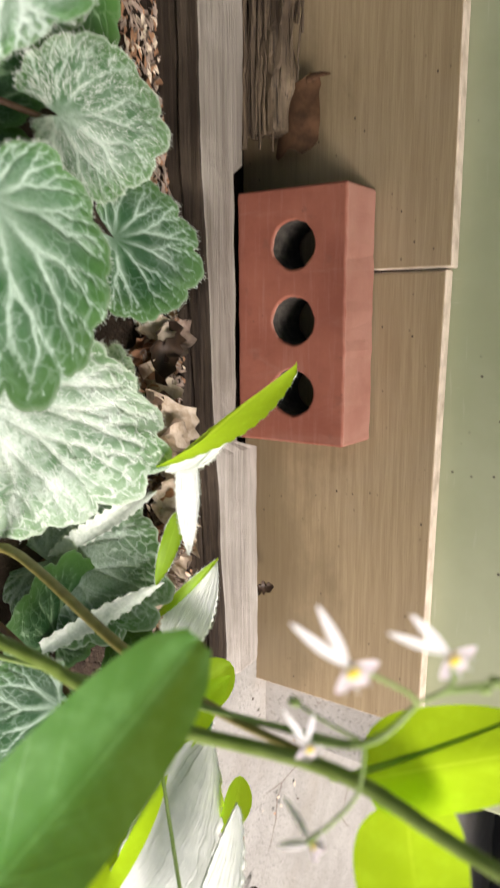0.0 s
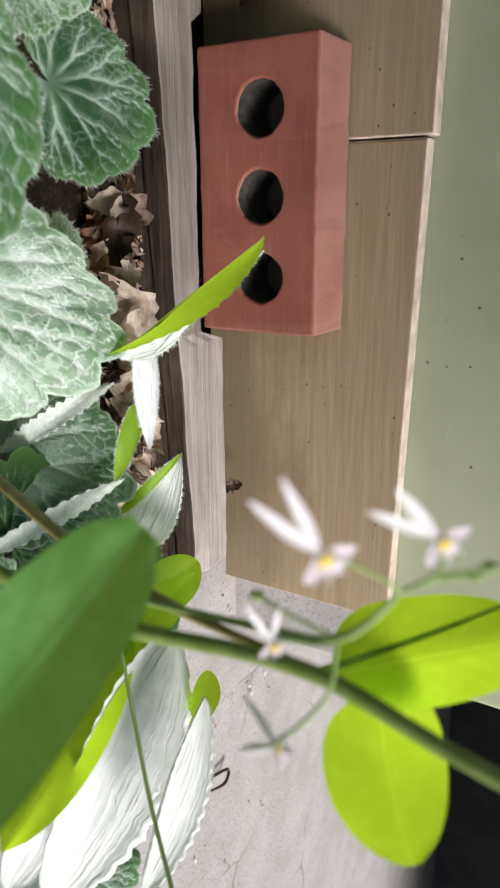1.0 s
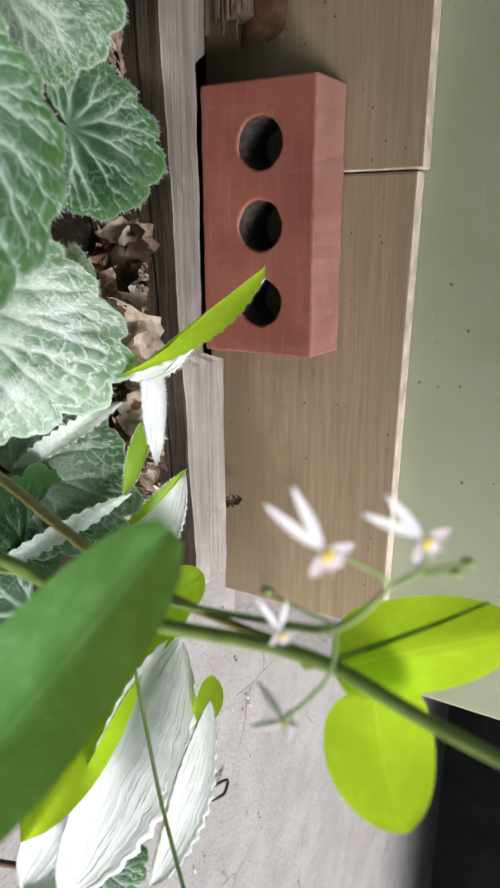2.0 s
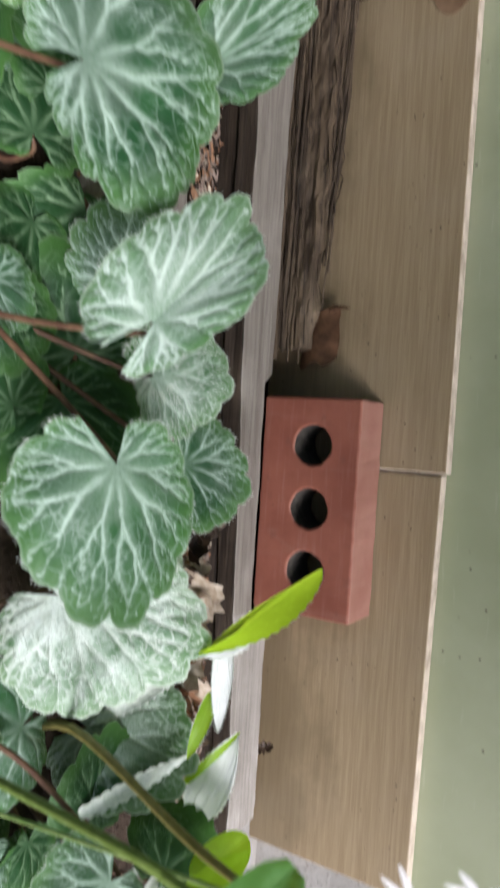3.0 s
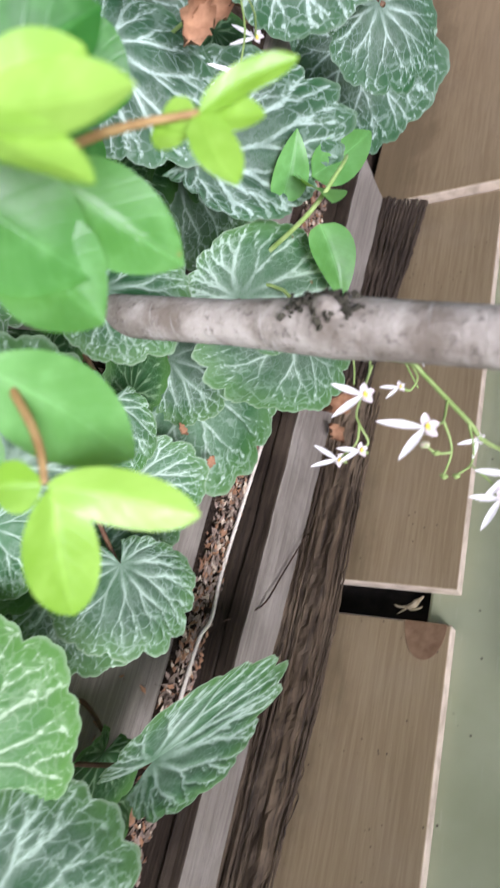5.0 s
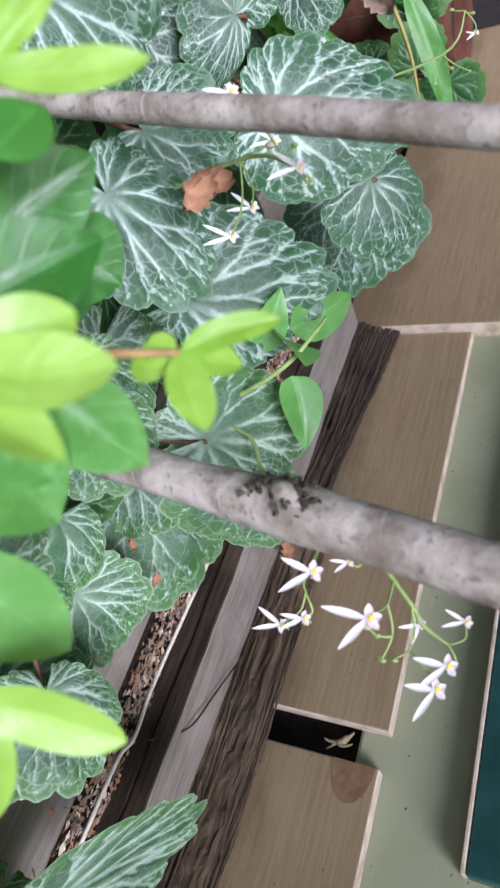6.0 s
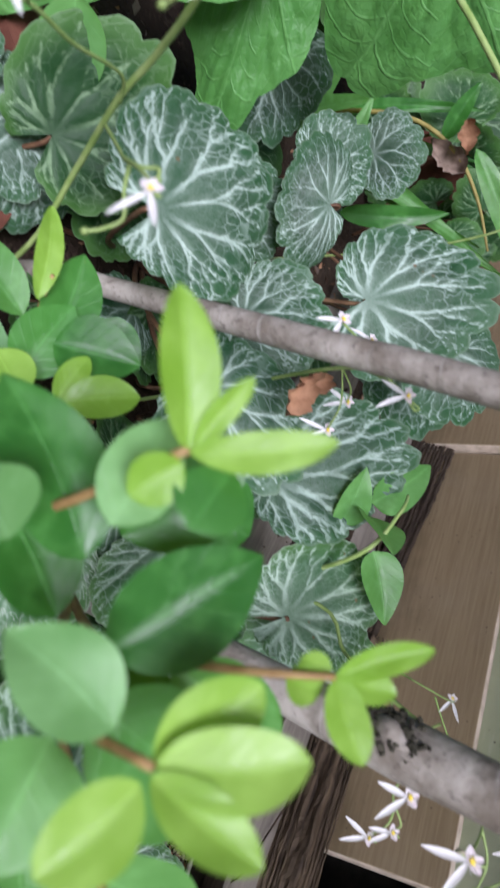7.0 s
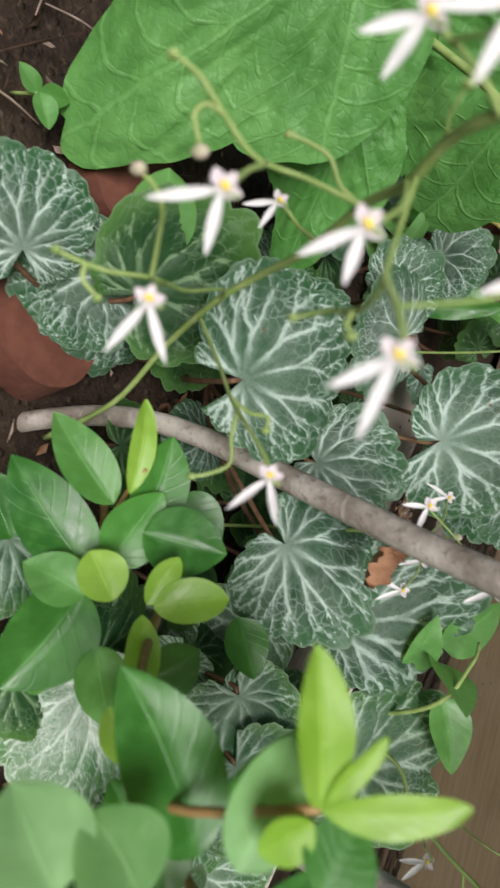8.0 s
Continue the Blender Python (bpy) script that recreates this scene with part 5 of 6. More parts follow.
# curled young leaf that reaches across the brick
curl = thing("young_leaf_shoot", "curled bright green downy young leaf in front of the brick", "plant", at=(0.14, -0.33, GROUND))
stem(curl, "leaf_stalk", [(0.145, -0.262, GROUND), (0.140, -0.258, -0.150), (0.132, -0.256, -0.102)], [0.002, 0.0018, 0.0014], STEM)
scroll(sax_c, (0.362, -0.393, -0.044), (0.295, -0.264, -0.052), 0.072, (0.05, -0.58, 0.80), UNDERSIDE, curl_by=0.5, point=0.9, blunt=0.6)
scroll(sax_c, (0.367, -0.366, -0.010), (0.313, -0.287, -0.019), 0.040, (0.25, -0.55, 0.78), UNDERSIDE, curl_by=0.8, point=0.9, blunt=0.6)
scroll(sax_c, (0.347, -0.323, -0.097), (0.298, -0.262, -0.120), 0.036, (0.05, -0.58, 0.80), UNDERSIDE, curl_by=0.6, point=0.9, blunt=0.6)
scroll(sax_c, (0.380, -0.392, -0.075), (0.337, -0.310, -0.077), 0.051, (-0.15, -0.58, 0.80), UNDERSIDE, curl_by=0.9, point=0.9, blunt=0.6)
scroll(curl, (0.132, -0.256, -0.101), (0.073, -0.190, -0.036), 0.056, (0.84, 0.37, 0.39), LEAF_GREENLIT, curl_by=0.20, point=1.20, blunt=0.55, lined=False)
scroll(curl, (0.132, -0.238, -0.085), (0.075, -0.189, -0.038), 0.005, (-0.12, -0.83, 0.54), FELT, curl_by=0.3, point=0.8, blunt=0.5)
scroll(curl, (0.135, -0.250, -0.100), (0.119, -0.227, -0.073), 0.014, (0.02, -0.70, 0.71), UNDERSIDE, curl_by=0.4, point=1.3, blunt=0.6)
scroll(curl, (0.128, -0.239, -0.091), (0.193, -0.239, -0.091), 0.016, (-0.41, -0.72, 0.56), UNDERSIDE, curl_by=0.7, point=0.55, blunt=0.8)
scroll(curl, (0.163, -0.238, -0.098), (0.210, -0.256, -0.105), 0.013, (0.02, -0.76, 0.64), LEAF_GREENLIT, curl_by=0.8, point=0.7, lined=False)
scroll(sax_b, (0.248, -0.233, -0.128), (0.206, -0.204, -0.092), 0.007, (-0.08, -0.78, 0.62), LEAF_GREENLIT, curl_by=0.4, point=0.9, lined=False)
scroll(sax_b, (0.269, -0.225, -0.117), (0.210, -0.199, -0.097), 0.034, (-0.40, -0.72, 0.56), UNDERSIDE, curl_by=0.4, point=0.6, blunt=0.9)
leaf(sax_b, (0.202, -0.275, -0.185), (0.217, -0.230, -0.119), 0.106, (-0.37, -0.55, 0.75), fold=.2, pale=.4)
scroll(sax_b, (0.197, -0.279, -0.180), (0.157, -0.224, -0.129), 0.013, (-0.38, -0.53, 0.76), FELT, curl_by=0.3, point=0.9, blunt=0.8, notch=0.2)
scroll(sax_b, (0.259, -0.322, -0.180), (0.216, -0.238, -0.112), 0.012, (-0.22, -0.62, 0.76), FELT, curl_by=0.3, point=1.1, blunt=0.8, notch=0.2)
scroll(sax_c, (0.290, -0.323, -0.072), (0.264, -0.312, -0.084), 0.019, (-0.55, -0.59, 0.59), UNDERSIDE, curl_by=0.8, point=1.1, blunt=0.5)
leaf(sax_b, (0.298, -0.259, -0.118), (0.271, -0.228, -0.095), 0.075, (-0.48, -0.67, 0.57), shady=True)
oval(lime, (0.292, -0.262, -0.091), (0.269, -0.226, -0.066), 0.036, (-0.24, -0.46, 0.86), 0.5, LEAF_BACKLIT, point=0.8, blunt=0.5)
oval(lime, (0.343, -0.282, -0.037), (0.319, -0.260, -0.037), 0.019, (-0.41, -0.43, 0.80), 0.5, LEAF_BACKLIT, point=1.1, blunt=0.5)

# broad heart leaves and strap leaves at the back
vine = thing("heart_leaf_vine", "climbing vine with broad light green quilted leaves", "vine", at=(-0.95, -0.80, GROUND))
heart(vine, (-0.812, -0.826, -0.011), (-0.739, -0.792, -0.176), 0.138, (0.83, -0.03, 0.55))
heart(vine, (-0.874, -0.719, 0.051), (-0.851, -0.655, -0.031), 0.139, (0.86, -0.35, 0.37))
heart(vine, (-0.834, -0.741, -0.053), (-0.791, -0.655, -0.113), 0.065, (0.88, -0.04, 0.48))
oval(vine, (-0.717, -0.766, -0.111), (-0.705, -0.717, -0.141), 0.038, (0.84, -0.16, 0.52), 0.2, LEAF_MID)
stem(vine, "stem", [(-0.95, -0.80, GROUND), (-0.93, -0.80, -0.1), (-0.86, -0.75, 0.0), (-0.80, -0.70, 0.06), (-0.72, -0.60, 0.12)], [0.003, 0.003, 0.0026, 0.002, 0.0015], STEM)
strap = thing("strap_leaf_clump", "narrow arching green strap leaves at the back of the bed", "plant", at=(-1.15, -0.56, GROUND))
for k, (dx, dy, dz, wide) in enumerate(((0.03, 0.09, 0.21, 0.020), (0.081, 0.217, 0.246, 0.020), (0.04, 0.0, 0.11, 0.022), (0.016, 0.03, 0.205, 0.018), (0.073, 0.08, 0.075, 0.016), (0.026, -0.05, 0.09, 0.024), (0.03, 0.08, 0.193, 0.018), (0.09, 0.10, 0.06, 0.018), (0.06, 0.13, 0.17, 0.016), (0.05, 0.18, 0.20, 0.014))):
    oval(strap, (-1.15, -0.56 + 0.006 * k, GROUND), (-1.15 + dx, -0.56 + dy, GROUND + dz), wide, (0.7, -0.5, 0.5), 0.4, LEAF_MID if k % 3 else LEAF_DARK, point=0.7, bend=0.35, blunt=0.8)
for k, (p, q, wide, mat) in enumerate((((-1.061, -0.458, -0.156), (-1.087, -0.425, -0.040), 0.026, LEAF_DARK), ((-1.096, -0.600, -0.191), (-1.124, -0.607, -0.125), 0.034, LEAF_DARK), ((-1.077, -0.479, -0.141), (-1.114, -0.527, -0.090), 0.016, LEAF_MID),
                                    ((-1.117, -0.480, -0.010), (-1.069, -0.343, 0.031), 0.026, LEAF_MID), ((-1.066, -0.493, -0.172), (-1.112, -0.559, -0.105), 0.020, LEAF_MID), ((-1.117, -0.496, -0.042), (-1.134, -0.540, 0.000), 0.020, LEAF_DARK))):
    oval(strap, p, q, wide, (0.8, -0.4, 0.4), 0.4, mat, point=0.75, bend=0.1, blunt=0.8)
stem(strap, "stem", [(-1.15, -0.55, GROUND), (-1.125, -0.53, -0.09), (-1.112, -0.490, -0.035), (-1.098, -0.435, -0.012), (-1.076, -0.379, -0.003)], [0.0026, 0.0026, 0.0024, 0.0020, 0.0012], STEM_GOLD)
# bank of shade-coloured leaves, added as a dark backdrop
rng = random.Random(31)
for k in range(40):
    x, y, z = -1.17 - 0.22 * rng.random(), rng.uniform(-0.66, -0.22), GROUND + rng.uniform(0.02, 0.20)
    a, sz = rng.uniform(0, 6.28), rng.uniform(0.04, 0.07)
    leaf(sax_h, (x, y, z), (x + 0.4 * sz * math.sin(a), y + sz * math.cos(a), z + 0.7 * sz * math.sin(a)), sz * rng.uniform(1.1, 1.3), (0.8, rng.uniform(-0.5, 0.3), rng.uniform(0.2, 0.8)), shady=True)

# ivy shoot over the end of the timber
ivy = thing("ivy_shoot", "bright green shoot with pointed leaves over the timber's end", "plant", at=(-0.60, -0.33, GROUND))
stem(ivy, "stem", [(-0.60, -0.33, GROUND), (-0.60, -0.40, -0.08), (-0.607, -0.440, 0.0), (-0.640, -0.445, 0.020), (-0.66, -0.44, 0.02)], [0.002, 0.0018, 0.0016, 0.0013, 0.001], STEM)
oval(ivy, (-0.655, -0.435, -0.006), (-0.702, -0.425, 0.026), 0.030, (0.5, -0.4, 0.75), 0.5, LEAF_MID, point=0.62, blunt=0.85)
oval(ivy, (-0.640, -0.440, -0.004), (-0.605, -0.455, 0.030), 0.032, (0.5, -0.4, 0.75), 0.5, LEAF_MID, point=0.62, blunt=0.85)
oval(ivy, (-0.625, -0.420, 0.000), (-0.590, -0.385, 0.012), 0.030, (0.4, -0.5, 0.75), 0.5, LEAF_MID, point=0.6)
oval(ivy, (-0.630, -0.440, -0.02), (-0.655, -0.470, 0.0), 0.024, (0.4, -0.5, 0.75), 0.5, LEAF_MID, point=0.6)

# fillers low in the bed, in the shade of the upper leaves
rng = random.Random(11)
beds = ((sax_a, -0.14, -0.36), (sax_b, 0.13, -0.38), (sax_d, -0.30, -0.38), (sax_e, -0.50, -0.38), (sax_f, -0.76, -0.50), (sax_g, -0.58, -0.52), (sax_h, -1.0, -0.45), (sax_c, 0.30, -0.46))
for plant, cx, cy in beds:
    for k in range(14):
        x, y = cx + rng.uniform(-0.15, 0.15), cy + rng.uniform(-0.17, 0.13)
        a = rng.uniform(0, 6.28)
        s = rng.uniform(0.035, 0.065)
        z = GROUND + rng.uniform(0.02, 0.055)
        leaf(plant, (x, y, z), (x + s * math.cos(a), y + s * math.sin(a), z + rng.uniform(-0.01, 0.012)), s * rng.uniform(1.1, 1.3), (rng.uniform(-0.25, 0.35), rng.uniform(-0.45, 0.05), 0.9), fold=rng.choice((0, 0, 0.2)), shady=k < 12)


# ---- flowers ----
def petal_mesh(length, width, curve):
    bm = bmesh.new()
    rows = []
    for j in range(11):
        q = j / 10
        w = width * 0.5 * max(0.06, math.sin(math.pi * min(1, q * 0.93 + 0.05)) ** 0.8)
        rows.append([bm.verts.new((s * w, -q * length, 0.18 * w * s * s * 4 + curve * length * q * q)) for s in (-1, -0.5, 0, 0.5, 1)])
    for a, b in zip(rows, rows[1:]):
        for i in range(4):
            bm.faces.new((a[i], b[i], b[i + 1], a[i + 1]))
    return bm


def flower(spray, at, face, turn, size=1.0, seed=0, spread=1.0):
    """Saxifrage flower: two long lower petals, three short spotted upper ones, a yellow heart."""
    rng = random.Random(seed)
    n = Vector(face).normalized()
    down = Vector((0, 0, -1))
    down = (down - n * down.dot(n)).normalized()
    down = Matrix.Rotation(radians(turn), 3, n) @ down
    side = (-down).cross(n)
    m = Matrix((side, -down, n)).transposed().to_4x4()
    m.translation = Vector(at)
    bm = bmesh.new()
    bmesh.ops.create_uvsphere(bm, u_segments=12, v_segments=8, radius=0.0013 * size)
    for v in bm.verts:
        v.co = Vector((v.co.x * 1.25, v.co.y * 0.9 + 0.0012 * size, v.co.z * 0.9 + 0.0008))
    heart = part("flower", bm, YELLOW, spray, smooth=True)
    heart.matrix_parent_inverse = Matrix.Translation(-spray.location)
    heart.matrix_basis = m
    for a in (rng.uniform(-34, -16), rng.uniform(12, 34)):
        bm = petal_mesh(0.0175 * size * rng.uniform(0.85, 1.15), 0.0033 * size * (0.4 + 0.6 * spread), rng.uniform(-0.1, 0.25))
        bm.transform(Matrix.Rotation(radians(a * spread), 4, "Z"))
        part("long_petal", bm, PETAL, heart, smooth=True)
    for a in (118, 180, 242):
        bm = petal_mesh(0.0055 * size, 0.0036 * size, 0.2)
        bm.transform(Matrix.Rotation(radians(a + rng.uniform(-8, 8)), 4, "Z"))
        part("short_petal", bm, PETAL_SPOT, heart, smooth=True)
    bm = bmesh.new()
    for k in range(8):
        a = k * 0.785 + 0.3
        tube([(0, 0, 0), (0.0035 * size * math.cos(a), 0.0035 * size * math.sin(a), 0.0035 * size)], [0.00018, 0.00022], 4, bm)
    part("stamen_tuft", bm, PETAL, heart)
    return m


def bud(spray, at, r=0.0022):
    bm = bmesh.new()
    bmesh.ops.create_uvsphere(bm, u_segments=10, v_segments=7, radius=r)
    for v in bm.verts:
        v.co.z *= 1.35
        v.co += Vector(at)
    ob = part("bud", bm, BUD if r > 0.002 else STEM, spray, smooth=True)
    ob.matrix_parent_inverse = Matrix.Translation(-spray.location)


def spray_of(root, points, flowers, buds, label, thick=0.0012, branches=()):
    s = thing("flower_spray", label, "flowers", group="saxifrage flower sprays", at=root)
    stem(s, "flower_stalk", [root, *points], [thick * 1.3] + [thick] * (len(points) - 1) + [thick * 0.6], STEM, sides=7)
    line = [Vector(p) for p in points]
    for pts in branches:
        stem(s, "flower_stalk", pts, [thick * 0.62] + [thick * 0.48] * (len(pts) - 2) + [thick * 0.42], STEM, sides=7)
        line += [Vector(p) for p in pts]
    for i, (at, face, turn, size, *spread) in enumerate(flowers):
        flower(s, at, face, turn, size, i + int(1000 * abs(at[0])), *spread)
        near = min(line, key=lambda p: (p - Vector(at)).length)
        mid = (near + Vector(at)) / 2 + Vector((0.001, 0.002, 0.004))
        stem(s, "flower_stalk", [near, mid, Vector(at) - Vector(face).normalized() * 0.001], [0.0006, 0.00055, 0.0006], STEM, sides=6)
    for at in buds:
        bud(s, at, 0.0014 + 0.0007 * (int(1e4 * abs(at[1])) % 2))
        near = min(line, key=lambda p: (p - Vector(at)).length)
        stem(s, "flower_stalk", [near, (near + Vector(at)) / 2 + Vector((0, 0, -0.002)), at], [0.0006, 0.0005, 0.0005], STEM, sides=6)
    return s


OUT = (0.25, -0.75, 0.45)
spray_of((-0.535, -0.462, GROUND), [(-0.579, -0.422, -0.040), (-0.552, -0.410, 0.000), (-0.537, -0.408, 0.024), (-0.525, -0.403, 0.049), (-0.507, -0.418, 0.077), (-0.502, -0.413, 0.084), (-0.492, -0.404, 0.095), (-0.482, -0.395, 0.106), (-0.476, -0.390, 0.111), (-0.470, -0.385, 0.124)],
         [((-0.470, -0.444, 0.067), OUT, 22, 1.05), ((-0.453, -0.440, 0.098), OUT, 26, 1.2), ((-0.457, -0.404, 0.041), OUT, -10, 0.8), ((-0.463, -0.403, 0.052), OUT, 20, 0.8), ((-0.491, -0.419, 0.074), OUT, 30, 0.6), ((-0.521, -0.439, 0.022), OUT, 30, 0.95), ((-0.557, -0.367, 0.059), OUT, 80, 0.7),
          ((-0.476, -0.390, 0.109), (0.4, -0.5, 0.6), 30, 0.7), ((-0.482, -0.389, 0.131), OUT, 0, 0.7), ((-0.460, -0.382, 0.124), OUT, 28, 1.1), ((-0.448, -0.379, 0.120), OUT, 35, 1.1)],
         [(-0.452, -0.395, 0.096), (-0.456, -0.388, 0.100), (-0.463, -0.408, 0.088), (-0.461, -0.403, 0.093)], "hanging spray of white saxifrage flowers before the tiles", 0.0013,
         [[(-0.552, -0.410, 0.000), (-0.538, -0.428, 0.013), (-0.527, -0.443, 0.021)],
          [(-0.550, -0.410, 0.003), (-0.563, -0.380, 0.019), (-0.556, -0.383, 0.039), (-0.556, -0.370, 0.053)],
          [(-0.554, -0.372, 0.050), (-0.546, -0.360, 0.054), (-0.539, -0.349, 0.058)],
          [(-0.531, -0.405, 0.035), (-0.523, -0.396, 0.035), (-0.517, -0.388, 0.033)],
          [(-0.519, -0.418, 0.068), (-0.506, -0.429, 0.061), (-0.493, -0.430, 0.061), (-0.472, -0.443, 0.066)],
          [(-0.498, -0.430, 0.062), (-0.479, -0.418, 0.053), (-0.474, -0.412, 0.053), (-0.468, -0.403, 0.056), (-0.464, -0.403, 0.052)],
          [(-0.474, -0.412, 0.053), (-0.466, -0.405, 0.050), (-0.458, -0.404, 0.042)],
          [(-0.492, -0.404, 0.095), (-0.476, -0.409, 0.096), (-0.462, -0.427, 0.097), (-0.454, -0.439, 0.098)],
          [(-0.476, -0.409, 0.096), (-0.468, -0.403, 0.099), (-0.462, -0.399, 0.099), (-0.453, -0.396, 0.096)],
          [(-0.463, -0.400, 0.099), (-0.461, -0.403, 0.093), (-0.463, -0.408, 0.088)],
          [(-0.482, -0.396, 0.105), (-0.472, -0.390, 0.107), (-0.463, -0.387, 0.106), (-0.457, -0.388, 0.100)],
          [(-0.507, -0.418, 0.077), (-0.500, -0.414, 0.081), (-0.492, -0.414, 0.078), (-0.492, -0.418, 0.074)]])
spray_of((-0.66, -0.52, GROUND), [(-0.66, -0.54, -0.08), (-0.645, -0.565, 0.01), (-0.625, -0.57, 0.045), (-0.61, -0.565, 0.06)],
         [((-0.636, -0.603, 0.023), OUT, 46, 0.9), ((-0.613, -0.572, 0.056), OUT, 10, 0.9), ((-0.655, -0.53, 0.0), OUT, 0, 0.9), ((-0.635, -0.525, -0.008), OUT, 15, 0.9), ((-0.69, -0.55, 0.01), OUT, 0, 0.8)],
         [(-0.63, -0.575, 0.05), (-0.645, -0.57, 0.03)], "small white saxifrage flowers among the marbled leaves")
spray_of((-0.62, -0.65, GROUND), [(-0.632, -0.671, -0.150), (-0.644, -0.701, -0.102), (-0.639, -0.728, -0.054), (-0.636, -0.740, -0.025), (-0.624, -0.755, 0.009), (-0.613, -0.774, 0.041), (-0.599, -0.785, 0.063), (-0.593, -0.796, 0.077), (-0.583, -0.804, 0.095), (-0.57, -0.815, 0.14)],
         [((-0.539, -0.723, 0.022), OUT, 86, 0.85), ((-0.523, -0.781, 0.082), (0.6, -0.5, 0.5), 54, 0.9), ((-0.556, -0.794, 0.067), (0.6, -0.4, 0.5), 36, 0.95), ((-0.536, -0.791, 0.013), (0.6, -0.4, 0.5), 74, 0.85), ((-0.555, -0.809, 0.034), (0.6, -0.4, 0.5), 40, 0.95),
          ((-0.643, -0.768, -0.007), (0.6, -0.4, 0.5), 26, 0.8), ((-0.578, -0.828, 0.082), (0.6, -0.3, 0.5), 30, 0.95), ((-0.562, -0.829, 0.104), (0.6, -0.3, 0.5), 20, 1.0), ((-0.560, -0.776, 0.104), (0.6, -0.3, 0.5), 40, 0.9)],
         [(-0.572, -0.813, -0.003), (-0.554, -0.801, -0.031), (-0.580, -0.836, 0.017), (-0.553, -0.784, -0.024), (-0.565, -0.765, 0.034), (-0.548, -0.710, -0.021), (-0.621, -0.798, 0.019), (-0.595, -0.808, 0.084), (-0.553, -0.766, 0.057), (-0.574, -0.813, 0.018), (-0.569, -0.715, 0.003)],
         "tall spray of white saxifrage flowers with spotted petals", 0.0017,
         [[(-0.639, -0.727, -0.053), (-0.630, -0.739, -0.039), (-0.595, -0.760, -0.027), (-0.575, -0.777, -0.020), (-0.562, -0.788, -0.024), (-0.556, -0.797, -0.029), (-0.554, -0.801, -0.031)],
          [(-0.573, -0.778, -0.019), (-0.574, -0.791, -0.009), (-0.573, -0.800, -0.002), (-0.573, -0.807, -0.001), (-0.572, -0.812, -0.003)],
          [(-0.558, -0.793, -0.027), (-0.555, -0.790, -0.028), (-0.554, -0.786, -0.026), (-0.553, -0.784, -0.024)],
          [(-0.569, -0.778, -0.011), (-0.550, -0.788, 0.004), (-0.538, -0.791, 0.012)],
          [(-0.613, -0.774, 0.041), (-0.598, -0.791, 0.034), (-0.587, -0.804, 0.026), (-0.584, -0.817, 0.023), (-0.582, -0.829, 0.021), (-0.580, -0.835, 0.018)],
          [(-0.583, -0.819, 0.023), (-0.583, -0.822, 0.019), (-0.579, -0.821, 0.017), (-0.577, -0.816, 0.017), (-0.574, -0.813, 0.018)],
          [(-0.587, -0.802, 0.028), (-0.573, -0.806, 0.031), (-0.560, -0.808, 0.034), (-0.556, -0.808, 0.034)],
          [(-0.628, -0.756, 0.013), (-0.639, -0.758, 0.001), (-0.643, -0.763, -0.004), (-0.643, -0.768, -0.007)],
          [(-0.598, -0.786, 0.063), (-0.579, -0.788, 0.068), (-0.564, -0.792, 0.070), (-0.557, -0.794, 0.067)],
          [(-0.597, -0.787, 0.066), (-0.576, -0.785, 0.068), (-0.560, -0.784, 0.070), (-0.550, -0.784, 0.072), (-0.539, -0.783, 0.078), (-0.529, -0.781, 0.082), (-0.524, -0.781, 0.082)],
          [(-0.550, -0.784, 0.072), (-0.551, -0.778, 0.067), (-0.557, -0.771, 0.058), (-0.564, -0.767, 0.046), (-0.565, -0.765, 0.035)],
          [(-0.557, -0.771, 0.058), (-0.555, -0.769, 0.056), (-0.553, -0.766, 0.057)],
          [(-0.613, -0.774, 0.041), (-0.616, -0.780, 0.034), (-0.622, -0.788, 0.030), (-0.622, -0.794, 0.024), (-0.621, -0.798, 0.019)],
          [(-0.642, -0.719, -0.069), (-0.604, -0.719, -0.036), (-0.578, -0.722, -0.014), (-0.559, -0.725, 0.005), (-0.546, -0.724, 0.018), (-0.540, -0.723, 0.021)],
          [(-0.578, -0.722, -0.014), (-0.574, -0.719, -0.005), (-0.574, -0.717, 0.002), (-0.569, -0.715, 0.003)],
          [(-0.573, -0.721, -0.009), (-0.565, -0.715, -0.010), (-0.558, -0.708, -0.010), (-0.552, -0.708, -0.016), (-0.548, -0.710, -0.021)],
          [(-0.583, -0.803, 0.093), (-0.581, -0.812, 0.091), (-0.579, -0.822, 0.086), (-0.578, -0.827, 0.082)]])
spray_of((-0.97, -0.46, GROUND), [(-0.965, -0.455, -0.05), (-0.970, -0.465, 0.05), (-0.985, -0.49, 0.07)],
         [((-0.981, -0.472, 0.077), OUT, 40, 0.6)], [(-0.969, -0.447, 0.071), (-0.962, -0.445, 0.042), (-0.986, -0.493, 0.059), (-0.975, -0.450, 0.055), (-0.99, -0.485, 0.075)], "curly green saxifrage buds with one small flower")
